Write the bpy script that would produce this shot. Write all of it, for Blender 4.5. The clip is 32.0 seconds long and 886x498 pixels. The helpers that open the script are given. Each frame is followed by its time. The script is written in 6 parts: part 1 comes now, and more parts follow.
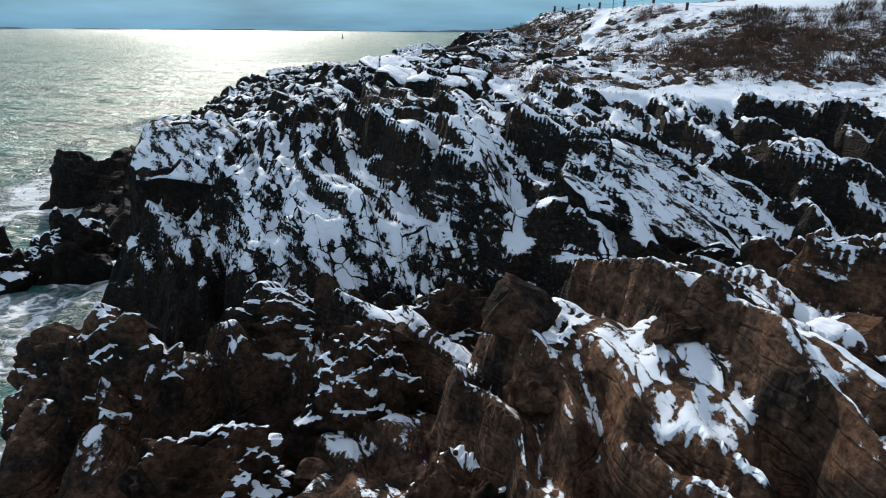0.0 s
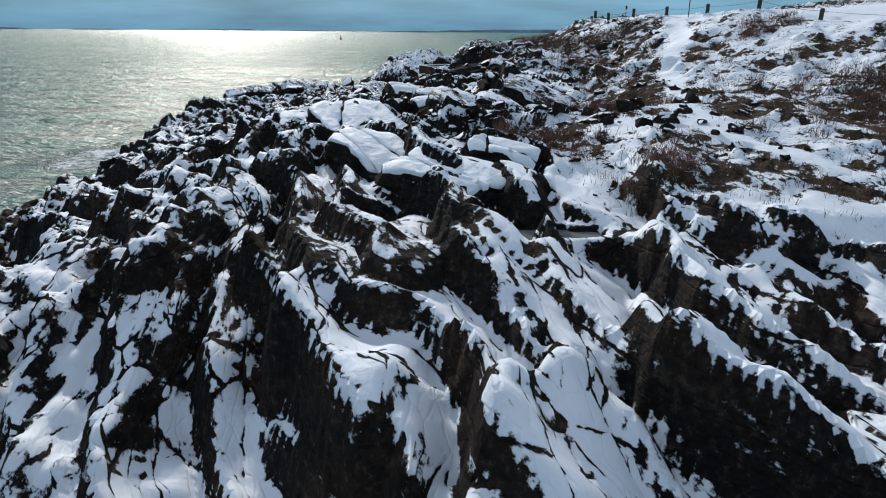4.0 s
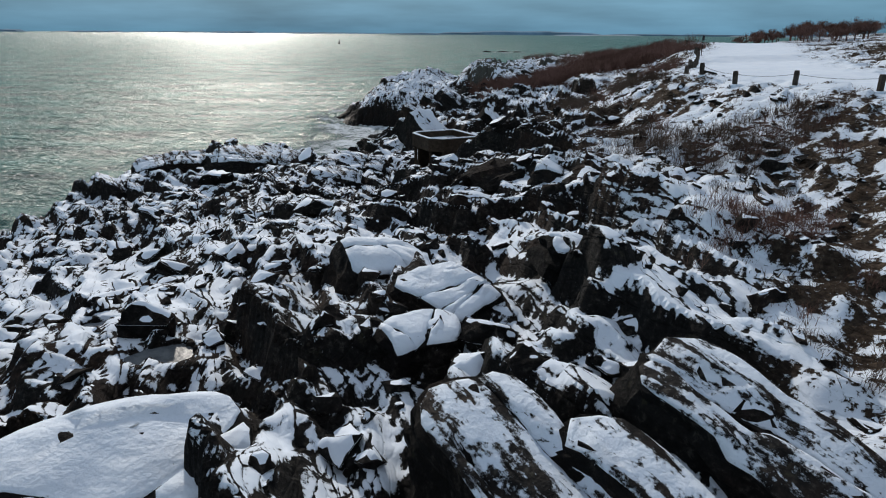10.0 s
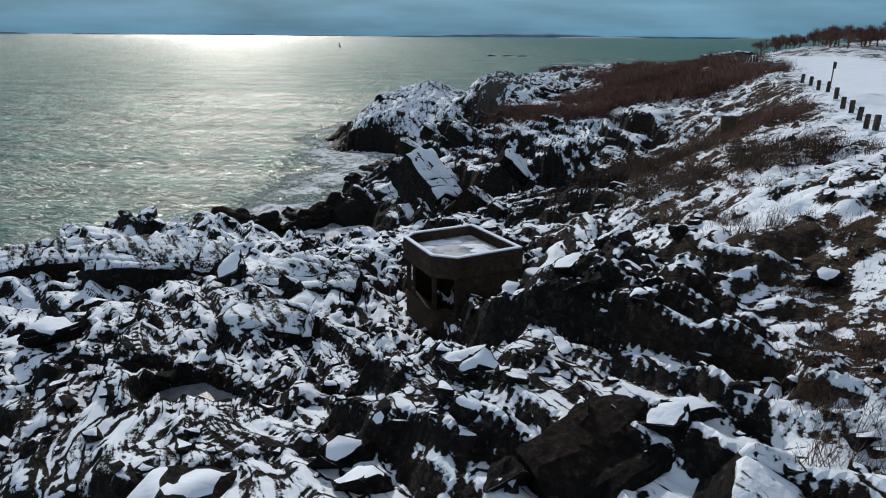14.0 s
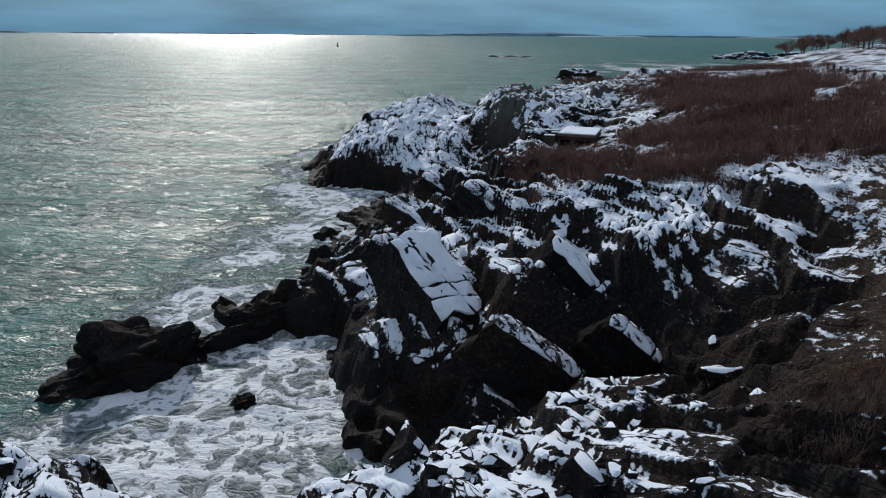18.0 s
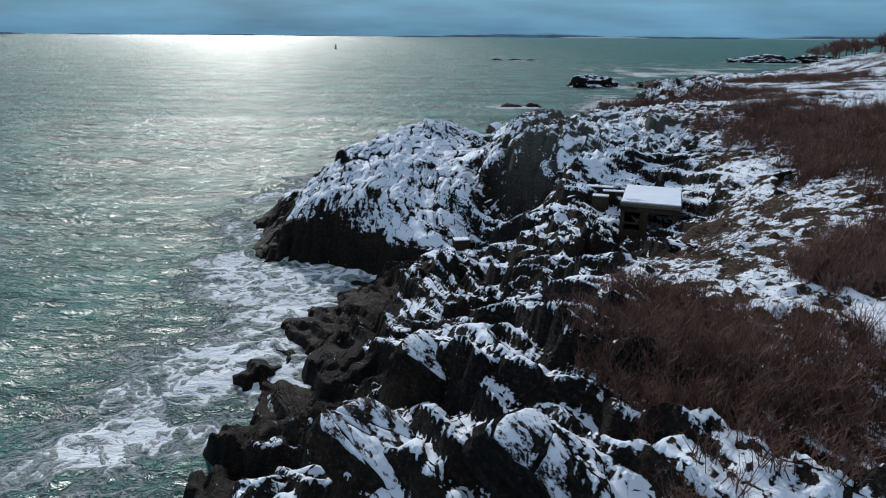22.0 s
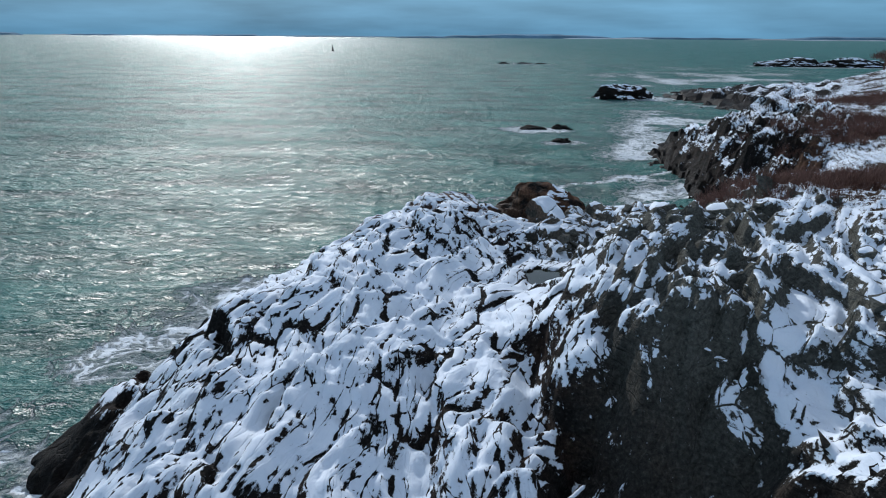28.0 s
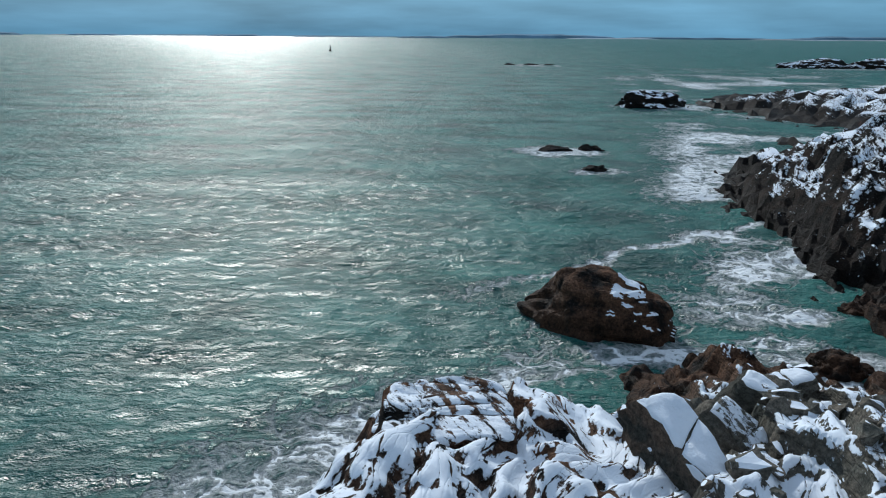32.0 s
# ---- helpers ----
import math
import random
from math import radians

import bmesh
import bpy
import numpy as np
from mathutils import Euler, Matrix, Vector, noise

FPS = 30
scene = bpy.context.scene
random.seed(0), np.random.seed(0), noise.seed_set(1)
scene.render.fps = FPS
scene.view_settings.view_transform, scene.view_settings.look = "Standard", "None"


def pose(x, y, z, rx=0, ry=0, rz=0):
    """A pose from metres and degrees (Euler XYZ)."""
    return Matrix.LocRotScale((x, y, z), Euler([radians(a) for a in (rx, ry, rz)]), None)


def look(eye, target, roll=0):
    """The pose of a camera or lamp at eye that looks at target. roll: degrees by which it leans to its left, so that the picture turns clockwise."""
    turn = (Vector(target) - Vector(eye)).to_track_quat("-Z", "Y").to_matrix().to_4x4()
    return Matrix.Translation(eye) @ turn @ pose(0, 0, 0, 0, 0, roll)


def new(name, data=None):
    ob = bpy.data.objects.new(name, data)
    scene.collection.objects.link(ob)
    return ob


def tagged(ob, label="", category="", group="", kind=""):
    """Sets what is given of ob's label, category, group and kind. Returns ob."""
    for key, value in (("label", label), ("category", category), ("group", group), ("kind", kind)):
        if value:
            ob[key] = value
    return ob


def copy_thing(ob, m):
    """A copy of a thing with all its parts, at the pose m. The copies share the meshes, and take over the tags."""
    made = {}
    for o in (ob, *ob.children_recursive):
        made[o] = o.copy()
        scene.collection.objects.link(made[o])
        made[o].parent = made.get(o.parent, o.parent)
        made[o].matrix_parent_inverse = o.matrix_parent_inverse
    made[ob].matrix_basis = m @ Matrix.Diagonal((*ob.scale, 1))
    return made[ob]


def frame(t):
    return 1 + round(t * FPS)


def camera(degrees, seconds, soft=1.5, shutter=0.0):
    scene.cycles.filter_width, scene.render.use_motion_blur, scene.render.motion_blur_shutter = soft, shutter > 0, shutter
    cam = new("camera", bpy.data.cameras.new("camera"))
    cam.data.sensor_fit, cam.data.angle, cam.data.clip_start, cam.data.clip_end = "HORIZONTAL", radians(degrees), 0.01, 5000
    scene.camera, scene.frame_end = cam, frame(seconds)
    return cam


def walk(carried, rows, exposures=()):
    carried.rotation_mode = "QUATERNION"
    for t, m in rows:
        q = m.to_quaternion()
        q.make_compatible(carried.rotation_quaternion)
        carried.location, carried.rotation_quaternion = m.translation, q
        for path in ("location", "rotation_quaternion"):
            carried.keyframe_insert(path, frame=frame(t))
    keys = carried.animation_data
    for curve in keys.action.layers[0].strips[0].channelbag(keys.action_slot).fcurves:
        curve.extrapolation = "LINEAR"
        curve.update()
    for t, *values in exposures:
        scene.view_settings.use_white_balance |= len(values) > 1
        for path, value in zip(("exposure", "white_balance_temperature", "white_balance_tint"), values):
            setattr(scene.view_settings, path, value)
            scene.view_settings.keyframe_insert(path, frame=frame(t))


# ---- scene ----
cam = camera(68.7, 32.0, 1.1)
# seconds, x, y, z, yaw, pitch, roll
PATH = [
    (0, 0, 0, 16, 0, -18.7, -0.42),
    (0.5, 0.02, 3.2, 15.99, 0, -18.7, -0.42),
    (1, 0.03, 6.39, 15.98, 0, -18.7, -0.42),
    (1.5, -0.06, 9.51, 15.95, 0, -18.7, -0.42),
    (2, -0.14, 12.64, 16.24, 0, -18.7, -0.42),
    (2.5, -0.2, 15.64, 16.49, 0, -18.7, -0.42),
    (4.5, -0.49, 26.91, 17.71, 0, -18.7, -0.42),
    (5, -0.6, 29.62, 18.31, 0, -18.689, -0.42),
    (5.5, -0.65, 32.16, 18.85, 0, -18.678, -0.42),
    (6, -0.64, 34.6, 19.32, 0, -18.667, -0.42),
    (6.5, -0.7, 36.98, 19.71, 0, -18.656, -0.42),
    (7, -0.77, 39.33, 20.04, 0, -18.644, -0.42),
    (7.5, -0.8, 41.69, 20.36, 0, -18.633, -0.42),
    (8, -0.76, 44.02, 20.61, 0, -18.622, -0.42),
    (8.5, -0.72, 46.37, 20.72, 0, -18.611, -0.42),
    (9, -0.73, 48.8, 20.81, 0, -18.6, -0.42),
    (9.5, -0.74, 51.28, 20.82, 0.025, -18.58, -0.42),
    (10, -0.8, 53.84, 20.97, 0.05, -18.56, -0.42),
    (10.5, -0.92, 56.53, 21.26, 0.075, -18.54, -0.42),
    (11, -1.01, 59.32, 21.5, 0.1, -18.52, -0.42),
    (11.5, -1.07, 62.12, 21.67, 0.125, -18.5, -0.42),
    (12, -1.11, 65.03, 21.89, 0.15, -18.48, -0.42),
    (12.5, -1.15, 67.99, 22.09, 0.175, -18.46, -0.42),
    (13, -1.19, 70.96, 22.23, 0.2, -18.44, -0.42),
    (13.5, -1.26, 73.97, 22.35, 0.225, -18.42, -0.42),
    (14, -1.32, 77.07, 22.46, 0.25, -18.4, -0.42),
    (14.5, -1.34, 80.41, 22.55, 0.25, -18.412, -0.42),
    (16.5, -1.97, 94.65, 22.89, 0.25, -18.462, -0.42),
    (17, -1.97, 98.18, 23.05, 0.25, -18.475, -0.42),
    (17.5, -1.92, 101.73, 23.24, 0.25, -18.488, -0.42),
    (18, -1.92, 105.29, 23.33, 0.25, -18.5, -0.42),
    (18.5, -1.95, 108.94, 23.4, 0.263, -18.49, -0.42),
    (19, -1.94, 112.74, 23.64, 0.275, -18.48, -0.42),
    (19.5, -1.96, 116.61, 23.82, 0.287, -18.47, -0.42),
    (20, -1.98, 120.55, 23.94, 0.3, -18.46, -0.42),
    (20.5, -1.94, 124.52, 24.03, 0.312, -18.45, -0.42),
    (21, -1.97, 128.55, 24.17, 0.325, -18.44, -0.42),
    (21.5, -2, 132.58, 24.33, 0.337, -18.43, -0.42),
    (22, -2.05, 136.62, 24.35, 0.35, -18.42, -0.42),
    (22.5, -2.07, 140.63, 24.37, 0.365, -18.414, -0.42),
    (23, -2.1, 144.62, 24.38, 0.38, -18.408, -0.42),
    (23.5, -2.15, 148.66, 24.4, 0.395, -18.402, -0.42),
    (24, -2.16, 152.75, 24.45, 0.41, -18.396, -0.42),
    (24.5, -2.26, 156.86, 24.47, 0.425, -18.39, -0.42),
    (26.5, -2.61, 173.58, 24.71, 0.485, -18.366, -0.42),
    (27, -2.71, 177.95, 24.75, 0.5, -18.36, -0.42),
    (27.5, -2.78, 182.44, 24.74, 0.517, -18.36, -0.42),
    (28, -2.8, 187.02, 24.79, 0.533, -18.36, -0.42),
    (28.5, -2.74, 191.68, 24.87, 0.55, -18.36, -0.42),
    (29, -2.73, 196.34, 24.87, 0.567, -18.36, -0.42),
    (29.5, -2.8, 200.96, 24.83, 0.583, -18.36, -0.42),
    (30, -2.83, 205.62, 24.7, 0.6, -18.36, -0.42),
    (30.5, -2.77, 210.25, 24.59, 0.63, -18.36, -0.42),
    (31, -2.68, 214.85, 24.55, 0.66, -18.36, -0.42),
    (31.5, -2.66, 219.43, 24.44, 0.69, -18.36, -0.42),
    (32, -2.65, 224, 24.26, 0.72, -18.36, -0.42),
]
# seconds and stops: the camera opens up a little at both ends
EXPOSURES = [(0, 0.60, 6850, 12), (2.5, 0.48, 6800, 12), (6, 0.17, 6800, 12), (9, 0.06, 6800, 12), (13, 0.04, 6800, 12), (18, 0.05, 6550, 13), (22, 0.12, 6350, 12), (28, 0.18, 6100, 11), (32, 0.18, 6150, 8)]
walk(cam, [(t, pose(x, y, z, 90 + pitch, roll, yaw)) for t, x, y, z, yaw, pitch, roll in PATH], EXPOSURES)

# ---------------------------------------------------------------- light
SUN_AZ, SUN_EL = radians(-17.5), radians(26.0)      # west of the view's axis, low winter sun
sun = new("sun", bpy.data.lights.new("sun", "SUN"))
sun.data.energy, sun.data.angle, sun.data.color = 2.45, radians(2.0), (1.0, 0.965, 0.91)
sun.matrix_world = look((0, 0, 60), (-math.sin(SUN_AZ) * math.cos(SUN_EL), -math.cos(SUN_AZ) * math.cos(SUN_EL), 60 - math.sin(SUN_EL)))
sun.location = (math.sin(SUN_AZ) * 60, math.cos(SUN_AZ) * 60 + 100, 60)

world = bpy.data.worlds.new("winter_sky")
scene.world = world
world.use_nodes = True
wt = world.node_tree
wt.nodes.clear()
w_out = wt.nodes.new("ShaderNodeOutputWorld")
w_bg = wt.nodes.new("ShaderNodeBackground")
w_sky = wt.nodes.new("ShaderNodeTexSky")
w_sky.sky_type, w_sky.sun_disc = "NISHITA", False
w_sky.sun_elevation, w_sky.sun_rotation = SUN_EL, SUN_AZ
w_sky.air_density, w_sky.dust_density, w_sky.ozone_density = 1.0, 0.3, 2.0
w_tc = wt.nodes.new("ShaderNodeTexCoord")
w_sep = wt.nodes.new("ShaderNodeSeparateXYZ")
w_ramp = wt.nodes.new("ShaderNodeValToRGB")          # a bank of slate cloud over the sea, thinning upwards
w_noise = wt.nodes.new("ShaderNodeTexNoise")
w_map = wt.nodes.new("ShaderNodeMapping")
w_map.inputs["Scale"].default_value = (2.0, 2.0, 14.0)
w_noise.inputs["Scale"].default_value, w_noise.inputs["Detail"].default_value = 2.2, 5.0
w_ramp.color_ramp.elements[0].position, w_ramp.color_ramp.elements[0].color = 0.0, (1, 1, 1, 1)
w_ramp.color_ramp.elements[1].position, w_ramp.color_ramp.elements[1].color = 0.6, (0.55, 0.55, 0.55, 1)
w_layer = wt.nodes.new("ShaderNodeValToRGB")         # slate low down, thin bright overcast above
els = w_layer.color_ramp.elements
els.new(0.12), els.new(0.40)
for el, (at, col) in zip(els, ((0.0, (0.125, 0.290, 0.430, 1)), (0.10, (0.160, 0.355, 0.510, 1)), (0.38, (0.44, 0.53, 0.64, 1)), (1.0, (0.54, 0.62, 0.72, 1)))):
    el.position, el.color = at, col
w_vary = wt.nodes.new("ShaderNodeMapRange")
w_vary.inputs["From Min"].default_value, w_vary.inputs["From Max"].default_value = 0.3, 0.7
w_vary.inputs["To Min"].default_value, w_vary.inputs["To Max"].default_value = 7.5, 13.0
w_cloud = wt.nodes.new("ShaderNodeVectorMath")
w_cloud.operation = "SCALE"
w_mix = wt.nodes.new("ShaderNodeMix")
w_mix.data_type = "RGBA"
wt.links.new(w_tc.outputs["Generated"], w_sep.inputs[0])
wt.links.new(w_tc.outputs["Generated"], w_map.inputs["Vector"])
wt.links.new(w_map.outputs[0], w_noise.inputs["Vector"])
wt.links.new(w_sep.outputs["Z"], w_ramp.inputs["Fac"])
wt.links.new(w_sep.outputs["Z"], w_layer.inputs["Fac"])
wt.links.new(w_noise.outputs["Fac"], w_vary.inputs["Value"])
wt.links.new(w_layer.outputs["Color"], w_cloud.inputs[0])
wt.links.new(w_vary.outputs["Result"], w_cloud.inputs["Scale"])
wt.links.new(w_ramp.outputs["Color"], w_mix.inputs["Factor"])
wt.links.new(w_sky.outputs["Color"], w_mix.inputs["A"])
wt.links.new(w_cloud.outputs["Vector"], w_mix.inputs["B"])
wt.links.new(w_mix.outputs["Result"], w_bg.inputs["Color"])
w_bg.inputs["Strength"].default_value = 0.088
wt.links.new(w_bg.outputs[0], w_out.inputs[0])


# ---------------------------------------------------------------- materials
def material(name):
    m = bpy.data.materials.new(name)
    m.use_nodes = True
    m.node_tree.nodes.clear()
    out = m.node_tree.nodes.new("ShaderNodeOutputMaterial")
    bsdf = m.node_tree.nodes.new("ShaderNodeBsdfPrincipled")
    m.node_tree.links.new(bsdf.outputs[0], out.inputs[0])
    bsdf.inputs["Specular IOR Level"].default_value = 0.08
    return m, m.node_tree, bsdf


def node(nt, kind, values=(), **props):
    n = nt.nodes.new(kind)
    for k, v in props.items():
        setattr(n, k, v)
    for k, v in values:
        n.inputs[k].default_value = v
    return n


def ramp(nt, fac, stops):
    r = nt.nodes.new("ShaderNodeValToRGB")
    els = r.color_ramp.elements
    while len(els) < len(stops):
        els.new(0.5)
    for e, (p, c) in zip(els, stops):
        e.position = p
        e.color = (*c, 1) if len(c) == 3 else c
    nt.links.new(fac, r.inputs["Fac"])
    return r.outputs["Color"]


def math_node(nt, op, a, b=None, c=None, clamp=False):
    n = nt.nodes.new("ShaderNodeMath")
    n.operation, n.use_clamp = op, clamp
    for i, v in enumerate((a, b, c)):
        if v is None:
            continue
        if isinstance(v, (int, float)):
            n.inputs[i].default_value = v
        else:
            nt.links.new(v, n.inputs[i])
    return n.outputs[0]


def mix(nt, fac, a, b):
    n = nt.nodes.new("ShaderNodeMix")
    n.data_type = "RGBA"
    for key, v in (("Factor", fac), ("A", a), ("B", b)):
        if isinstance(v, (int, float)):
            n.inputs[key].default_value = v
        elif isinstance(v, tuple):
            n.inputs[key].default_value = (*v, 1)
        else:
            nt.links.new(v, n.inputs[key])
    return n.outputs["Result"]


def noise_tex(nt, vec, scale, detail=4.0, rough=0.55):
    n = nt.nodes.new("ShaderNodeTexNoise")
    n.inputs["Scale"].default_value, n.inputs["Detail"].default_value, n.inputs["Roughness"].default_value = scale, detail, rough
    nt.links.new(vec, n.inputs["Vector"])
    return n.outputs["Fac"]


def rock_colour(nt, pos):
    """Dark slaty schist: grey-black with olive and rust stain, darker and wetter near the tide."""
    grain = noise_tex(nt, pos, 4.5, 8.0, 0.72)
    broad = noise_tex(nt, pos, 0.11, 3.0)
    base = ramp(nt, grain, [(0.30, (0.006, 0.006, 0.006)), (0.55, (0.017, 0.016, 0.015)), (0.80, (0.110, 0.102, 0.086))])
    patch = noise_tex(nt, pos, 0.55, 5.0, 0.6)
    rust = math_node(nt, "MULTIPLY", ramp(nt, broad, [(0.40, (0, 0, 0)), (0.62, (1, 1, 1))]), ramp(nt, patch, [(0.40, (0, 0, 0)), (0.62, (1, 1, 1))]))
    sep = nt.nodes.new("ShaderNodeSeparateXYZ")
    nt.links.new(pos, sep.inputs[0])
    near = math_node(nt, "MULTIPLY", math_node(nt, "SUBTRACT", 1.0, math_node(nt, "DIVIDE", math_node(nt, "SUBTRACT", sep.outputs["Y"], 17.0), 10.0, clamp=True), clamp=True),
                     ramp(nt, patch, [(0.40, (0.06, 0.06, 0.06)), (0.64, (0.9, 0.9, 0.9))]))
    tip = math_node(nt, "MULTIPLY", math_node(nt, "DIVIDE", math_node(nt, "SUBTRACT", sep.outputs["Y"], 238.0), 8.0, clamp=True), math_node(nt, "DIVIDE", math_node(nt, "SUBTRACT", 285.0, sep.outputs["Y"]), 10.0, clamp=True))
    near = math_node(nt, "MAXIMUM", near, math_node(nt, "MULTIPLY", tip, math_node(nt, "MULTIPLY", ramp(nt, patch, [(0.38, (0, 0, 0)), (0.58, (1, 1, 1))]), 0.75)))
    rust = math_node(nt, "MAXIMUM", math_node(nt, "MULTIPLY", rust, 0.13), near)
    c = mix(nt, rust, base, ramp(nt, grain, [(0.33, (0.038, 0.019, 0.013)), (0.70, (0.37, 0.20, 0.12))]))
    lichen = ramp(nt, noise_tex(nt, pos, 1.7, 5.0, 0.7), [(0.60, (0, 0, 0)), (0.70, (1, 1, 1))])
    c = mix(nt, math_node(nt, "MULTIPLY", lichen, 0.30), c, (0.10, 0.095, 0.055))
    slate = math_node(nt, "MULTIPLY", math_node(nt, "DIVIDE", math_node(nt, "SUBTRACT", sep.outputs["X"], 3.0), 5.0, clamp=True), math_node(nt, "DIVIDE", math_node(nt, "SUBTRACT", sep.outputs["Y"], 206.0), 8.0, clamp=True))
    slate = math_node(nt, "MULTIPLY", slate, math_node(nt, "DIVIDE", math_node(nt, "SUBTRACT", 262.0, sep.outputs["Y"]), 8.0, clamp=True))
    c = mix(nt, math_node(nt, "MULTIPLY", slate, 0.8), c, ramp(nt, grain, [(0.33, (0.048, 0.049, 0.042)), (0.72, (0.205, 0.205, 0.175))]))
    wet = math_node(nt, "SUBTRACT", 1.0, math_node(nt, "DIVIDE", math_node(nt, "ADD", sep.outputs["Z"], math_node(nt, "MULTIPLY", patch, -2.0)), 3.4, clamp=True))
    c = mix(nt, math_node(nt, "MULTIPLY", wet, 0.9), c, mix(nt, 0.62, c, (0.004, 0.003, 0.002)))
    rough = math_node(nt, "SUBTRACT", 0.9, math_node(nt, "MULTIPLY", wet, 0.3))
    return c, rough, grain


def snow_colour(nt, pos):
    return ramp(nt, noise_tex(nt, pos, 0.8, 4.0), [(0.3, (0.72, 0.80, 0.89)), (0.7, (0.83, 0.89, 0.95))])


def bump(nt, bsdf, height, strength, distance):
    b = node(nt, "ShaderNodeBump", (("Strength", strength), ("Distance", distance)))
    nt.links.new(height, b.inputs["Height"])
    nt.links.new(b.outputs[0], bsdf.inputs["Normal"])


def breaks(nt, vec, su, sv, width, seed):
    """Lines where blocks of rock part: 0 in the gap, 1 on the block."""
    mp = node(nt, "ShaderNodeMapping", (("Scale", (su, sv, su)), ("Location", (seed, seed * 2.3, seed * 0.7))))
    nt.links.new(vec, mp.inputs["Vector"])
    vor = nt.nodes.new("ShaderNodeTexVoronoi")
    vor.feature = "DISTANCE_TO_EDGE"
    vor.inputs["Scale"].default_value = 1.0
    nt.links.new(mp.outputs[0], vor.inputs["Vector"])
    return math_node(nt, "DIVIDE", vor.outputs["Distance"], width, clamp=True)


def beds(nt, vec, su, sv, detail=6.0):
    """Streaks along the bedding."""
    mp = node(nt, "ShaderNodeMapping", (("Scale", (su, sv, su * 0.8)),))
    nt.links.new(vec, mp.inputs["Vector"])
    return noise_tex(nt, mp.outputs[0], 1.0, detail, 0.68)


def snow_cover(nt, pos, bed, share, fray=1.0, solid=None, split=1.0):
    """How much of the surface the snow hides, frayed at its edge and split over the joints below."""
    wob = nt.nodes.new("ShaderNodeTexNoise")
    wob.inputs["Scale"].default_value, wob.inputs["Detail"].default_value = 1.4, 3.0
    nt.links.new(pos, wob.inputs["Vector"])
    sc = node(nt, "ShaderNodeVectorMath", operation="SCALE")
    sc.inputs["Scale"].default_value = 0.22
    nt.links.new(wob.outputs["Color"], sc.inputs[0])
    ad = node(nt, "ShaderNodeVectorMath", operation="ADD")
    nt.links.new(bed, ad.inputs[0])
    nt.links.new(sc.outputs[0], ad.inputs[1])
    n1 = noise_tex(nt, pos, 2.6, 8.0, 0.74)
    n2 = beds(nt, ad.outputs[0], 2.2, 0.26)
    j1 = breaks(nt, ad.outputs[0], 0.85, 0.17, 0.042, 3.0)
    j2 = breaks(nt, ad.outputs[0], 2.2, 0.55, 0.085, 8.0)
    gap = math_node(nt, "MULTIPLY", math_node(nt, "SUBTRACT", 1.0, j1), ramp(nt, noise_tex(nt, pos, 0.7, 3.0), [(0.40, (0, 0, 0)), (0.55, (1, 1, 1))]))
    gap2 = math_node(nt, "MULTIPLY", math_node(nt, "SUBTRACT", 1.0, j2), ramp(nt, noise_tex(nt, pos, 0.33, 3.0), [(0.42, (0, 0, 0)), (0.62, (1, 1, 1))]))
    if solid is not None:
        gap = math_node(nt, "MULTIPLY", gap, solid)
        gap2 = math_node(nt, "MULTIPLY", gap2, solid)
        tuft = math_node(nt, "MULTIPLY", math_node(nt, "SUBTRACT", noise_tex(nt, pos, 5.5, 5.0, 0.7), 0.46), math_node(nt, "SUBTRACT", 3.2, math_node(nt, "MULTIPLY", solid, 3.2)))
        share = math_node(nt, "SUBTRACT", share, tuft)
    e = math_node(nt, "ADD", share, math_node(nt, "MULTIPLY", math_node(nt, "SUBTRACT", n1, 0.5), 1.15 * fray))
    e = math_node(nt, "ADD", e, math_node(nt, "MULTIPLY", math_node(nt, "SUBTRACT", n2, 0.5), 2.3 * fray))
    e = math_node(nt, "ADD", e, math_node(nt, "MULTIPLY", math_node(nt, "SUBTRACT", noise_tex(nt, pos, 7.0, 6.0, 0.78), 0.5), 0.8 * fray))
    e = math_node(nt, "SUBTRACT", e, math_node(nt, "MULTIPLY", gap, 0.7 * split))
    e = math_node(nt, "SUBTRACT", e, math_node(nt, "MULTIPLY", gap2, 0.4 * split))
    return math_node(nt, "MULTIPLY_ADD", math_node(nt, "SUBTRACT", e, 0.5), 9.0, 0.5, clamp=True), n2, j1, j2


# ground: rock, with snow where it could settle, turf and dead grass inland
ground_mat, nt, bs = material("ground")
pos = nt.nodes.new("ShaderNodeNewGeometry").outputs["Position"]
a_snow = node(nt, "ShaderNodeAttribute", attribute_name="snow").outputs["Fac"]
a_turf = node(nt, "ShaderNodeAttribute", attribute_name="turf").outputs["Fac"]
a_brush = node(nt, "ShaderNodeAttribute", attribute_name="brush").outputs["Fac"]
sep = nt.nodes.new("ShaderNodeSeparateXYZ")
nt.links.new(pos, sep.inputs[0])
comb = nt.nodes.new("ShaderNodeCombineXYZ")
nt.links.new(node(nt, "ShaderNodeAttribute", attribute_name="across").outputs["Fac"], comb.inputs["X"])
nt.links.new(node(nt, "ShaderNodeAttribute", attribute_name="along").outputs["Fac"], comb.inputs["Y"])
nt.links.new(sep.outputs["Z"], comb.inputs["Z"])
bed = comb.outputs[0]
rock_c, rock_r, grain = rock_colour(nt, pos)
turf_n = noise_tex(nt, pos, 5.0, 6.0, 0.7)
turf_c = ramp(nt, turf_n, [(0.3, (0.022, 0.014, 0.009)), (0.5, (0.055, 0.038, 0.027)), (0.72, (0.145, 0.108, 0.076))])
brush_c = ramp(nt, turf_n, [(0.3, (0.034, 0.017, 0.012)), (0.7, (0.12, 0.062, 0.046))])
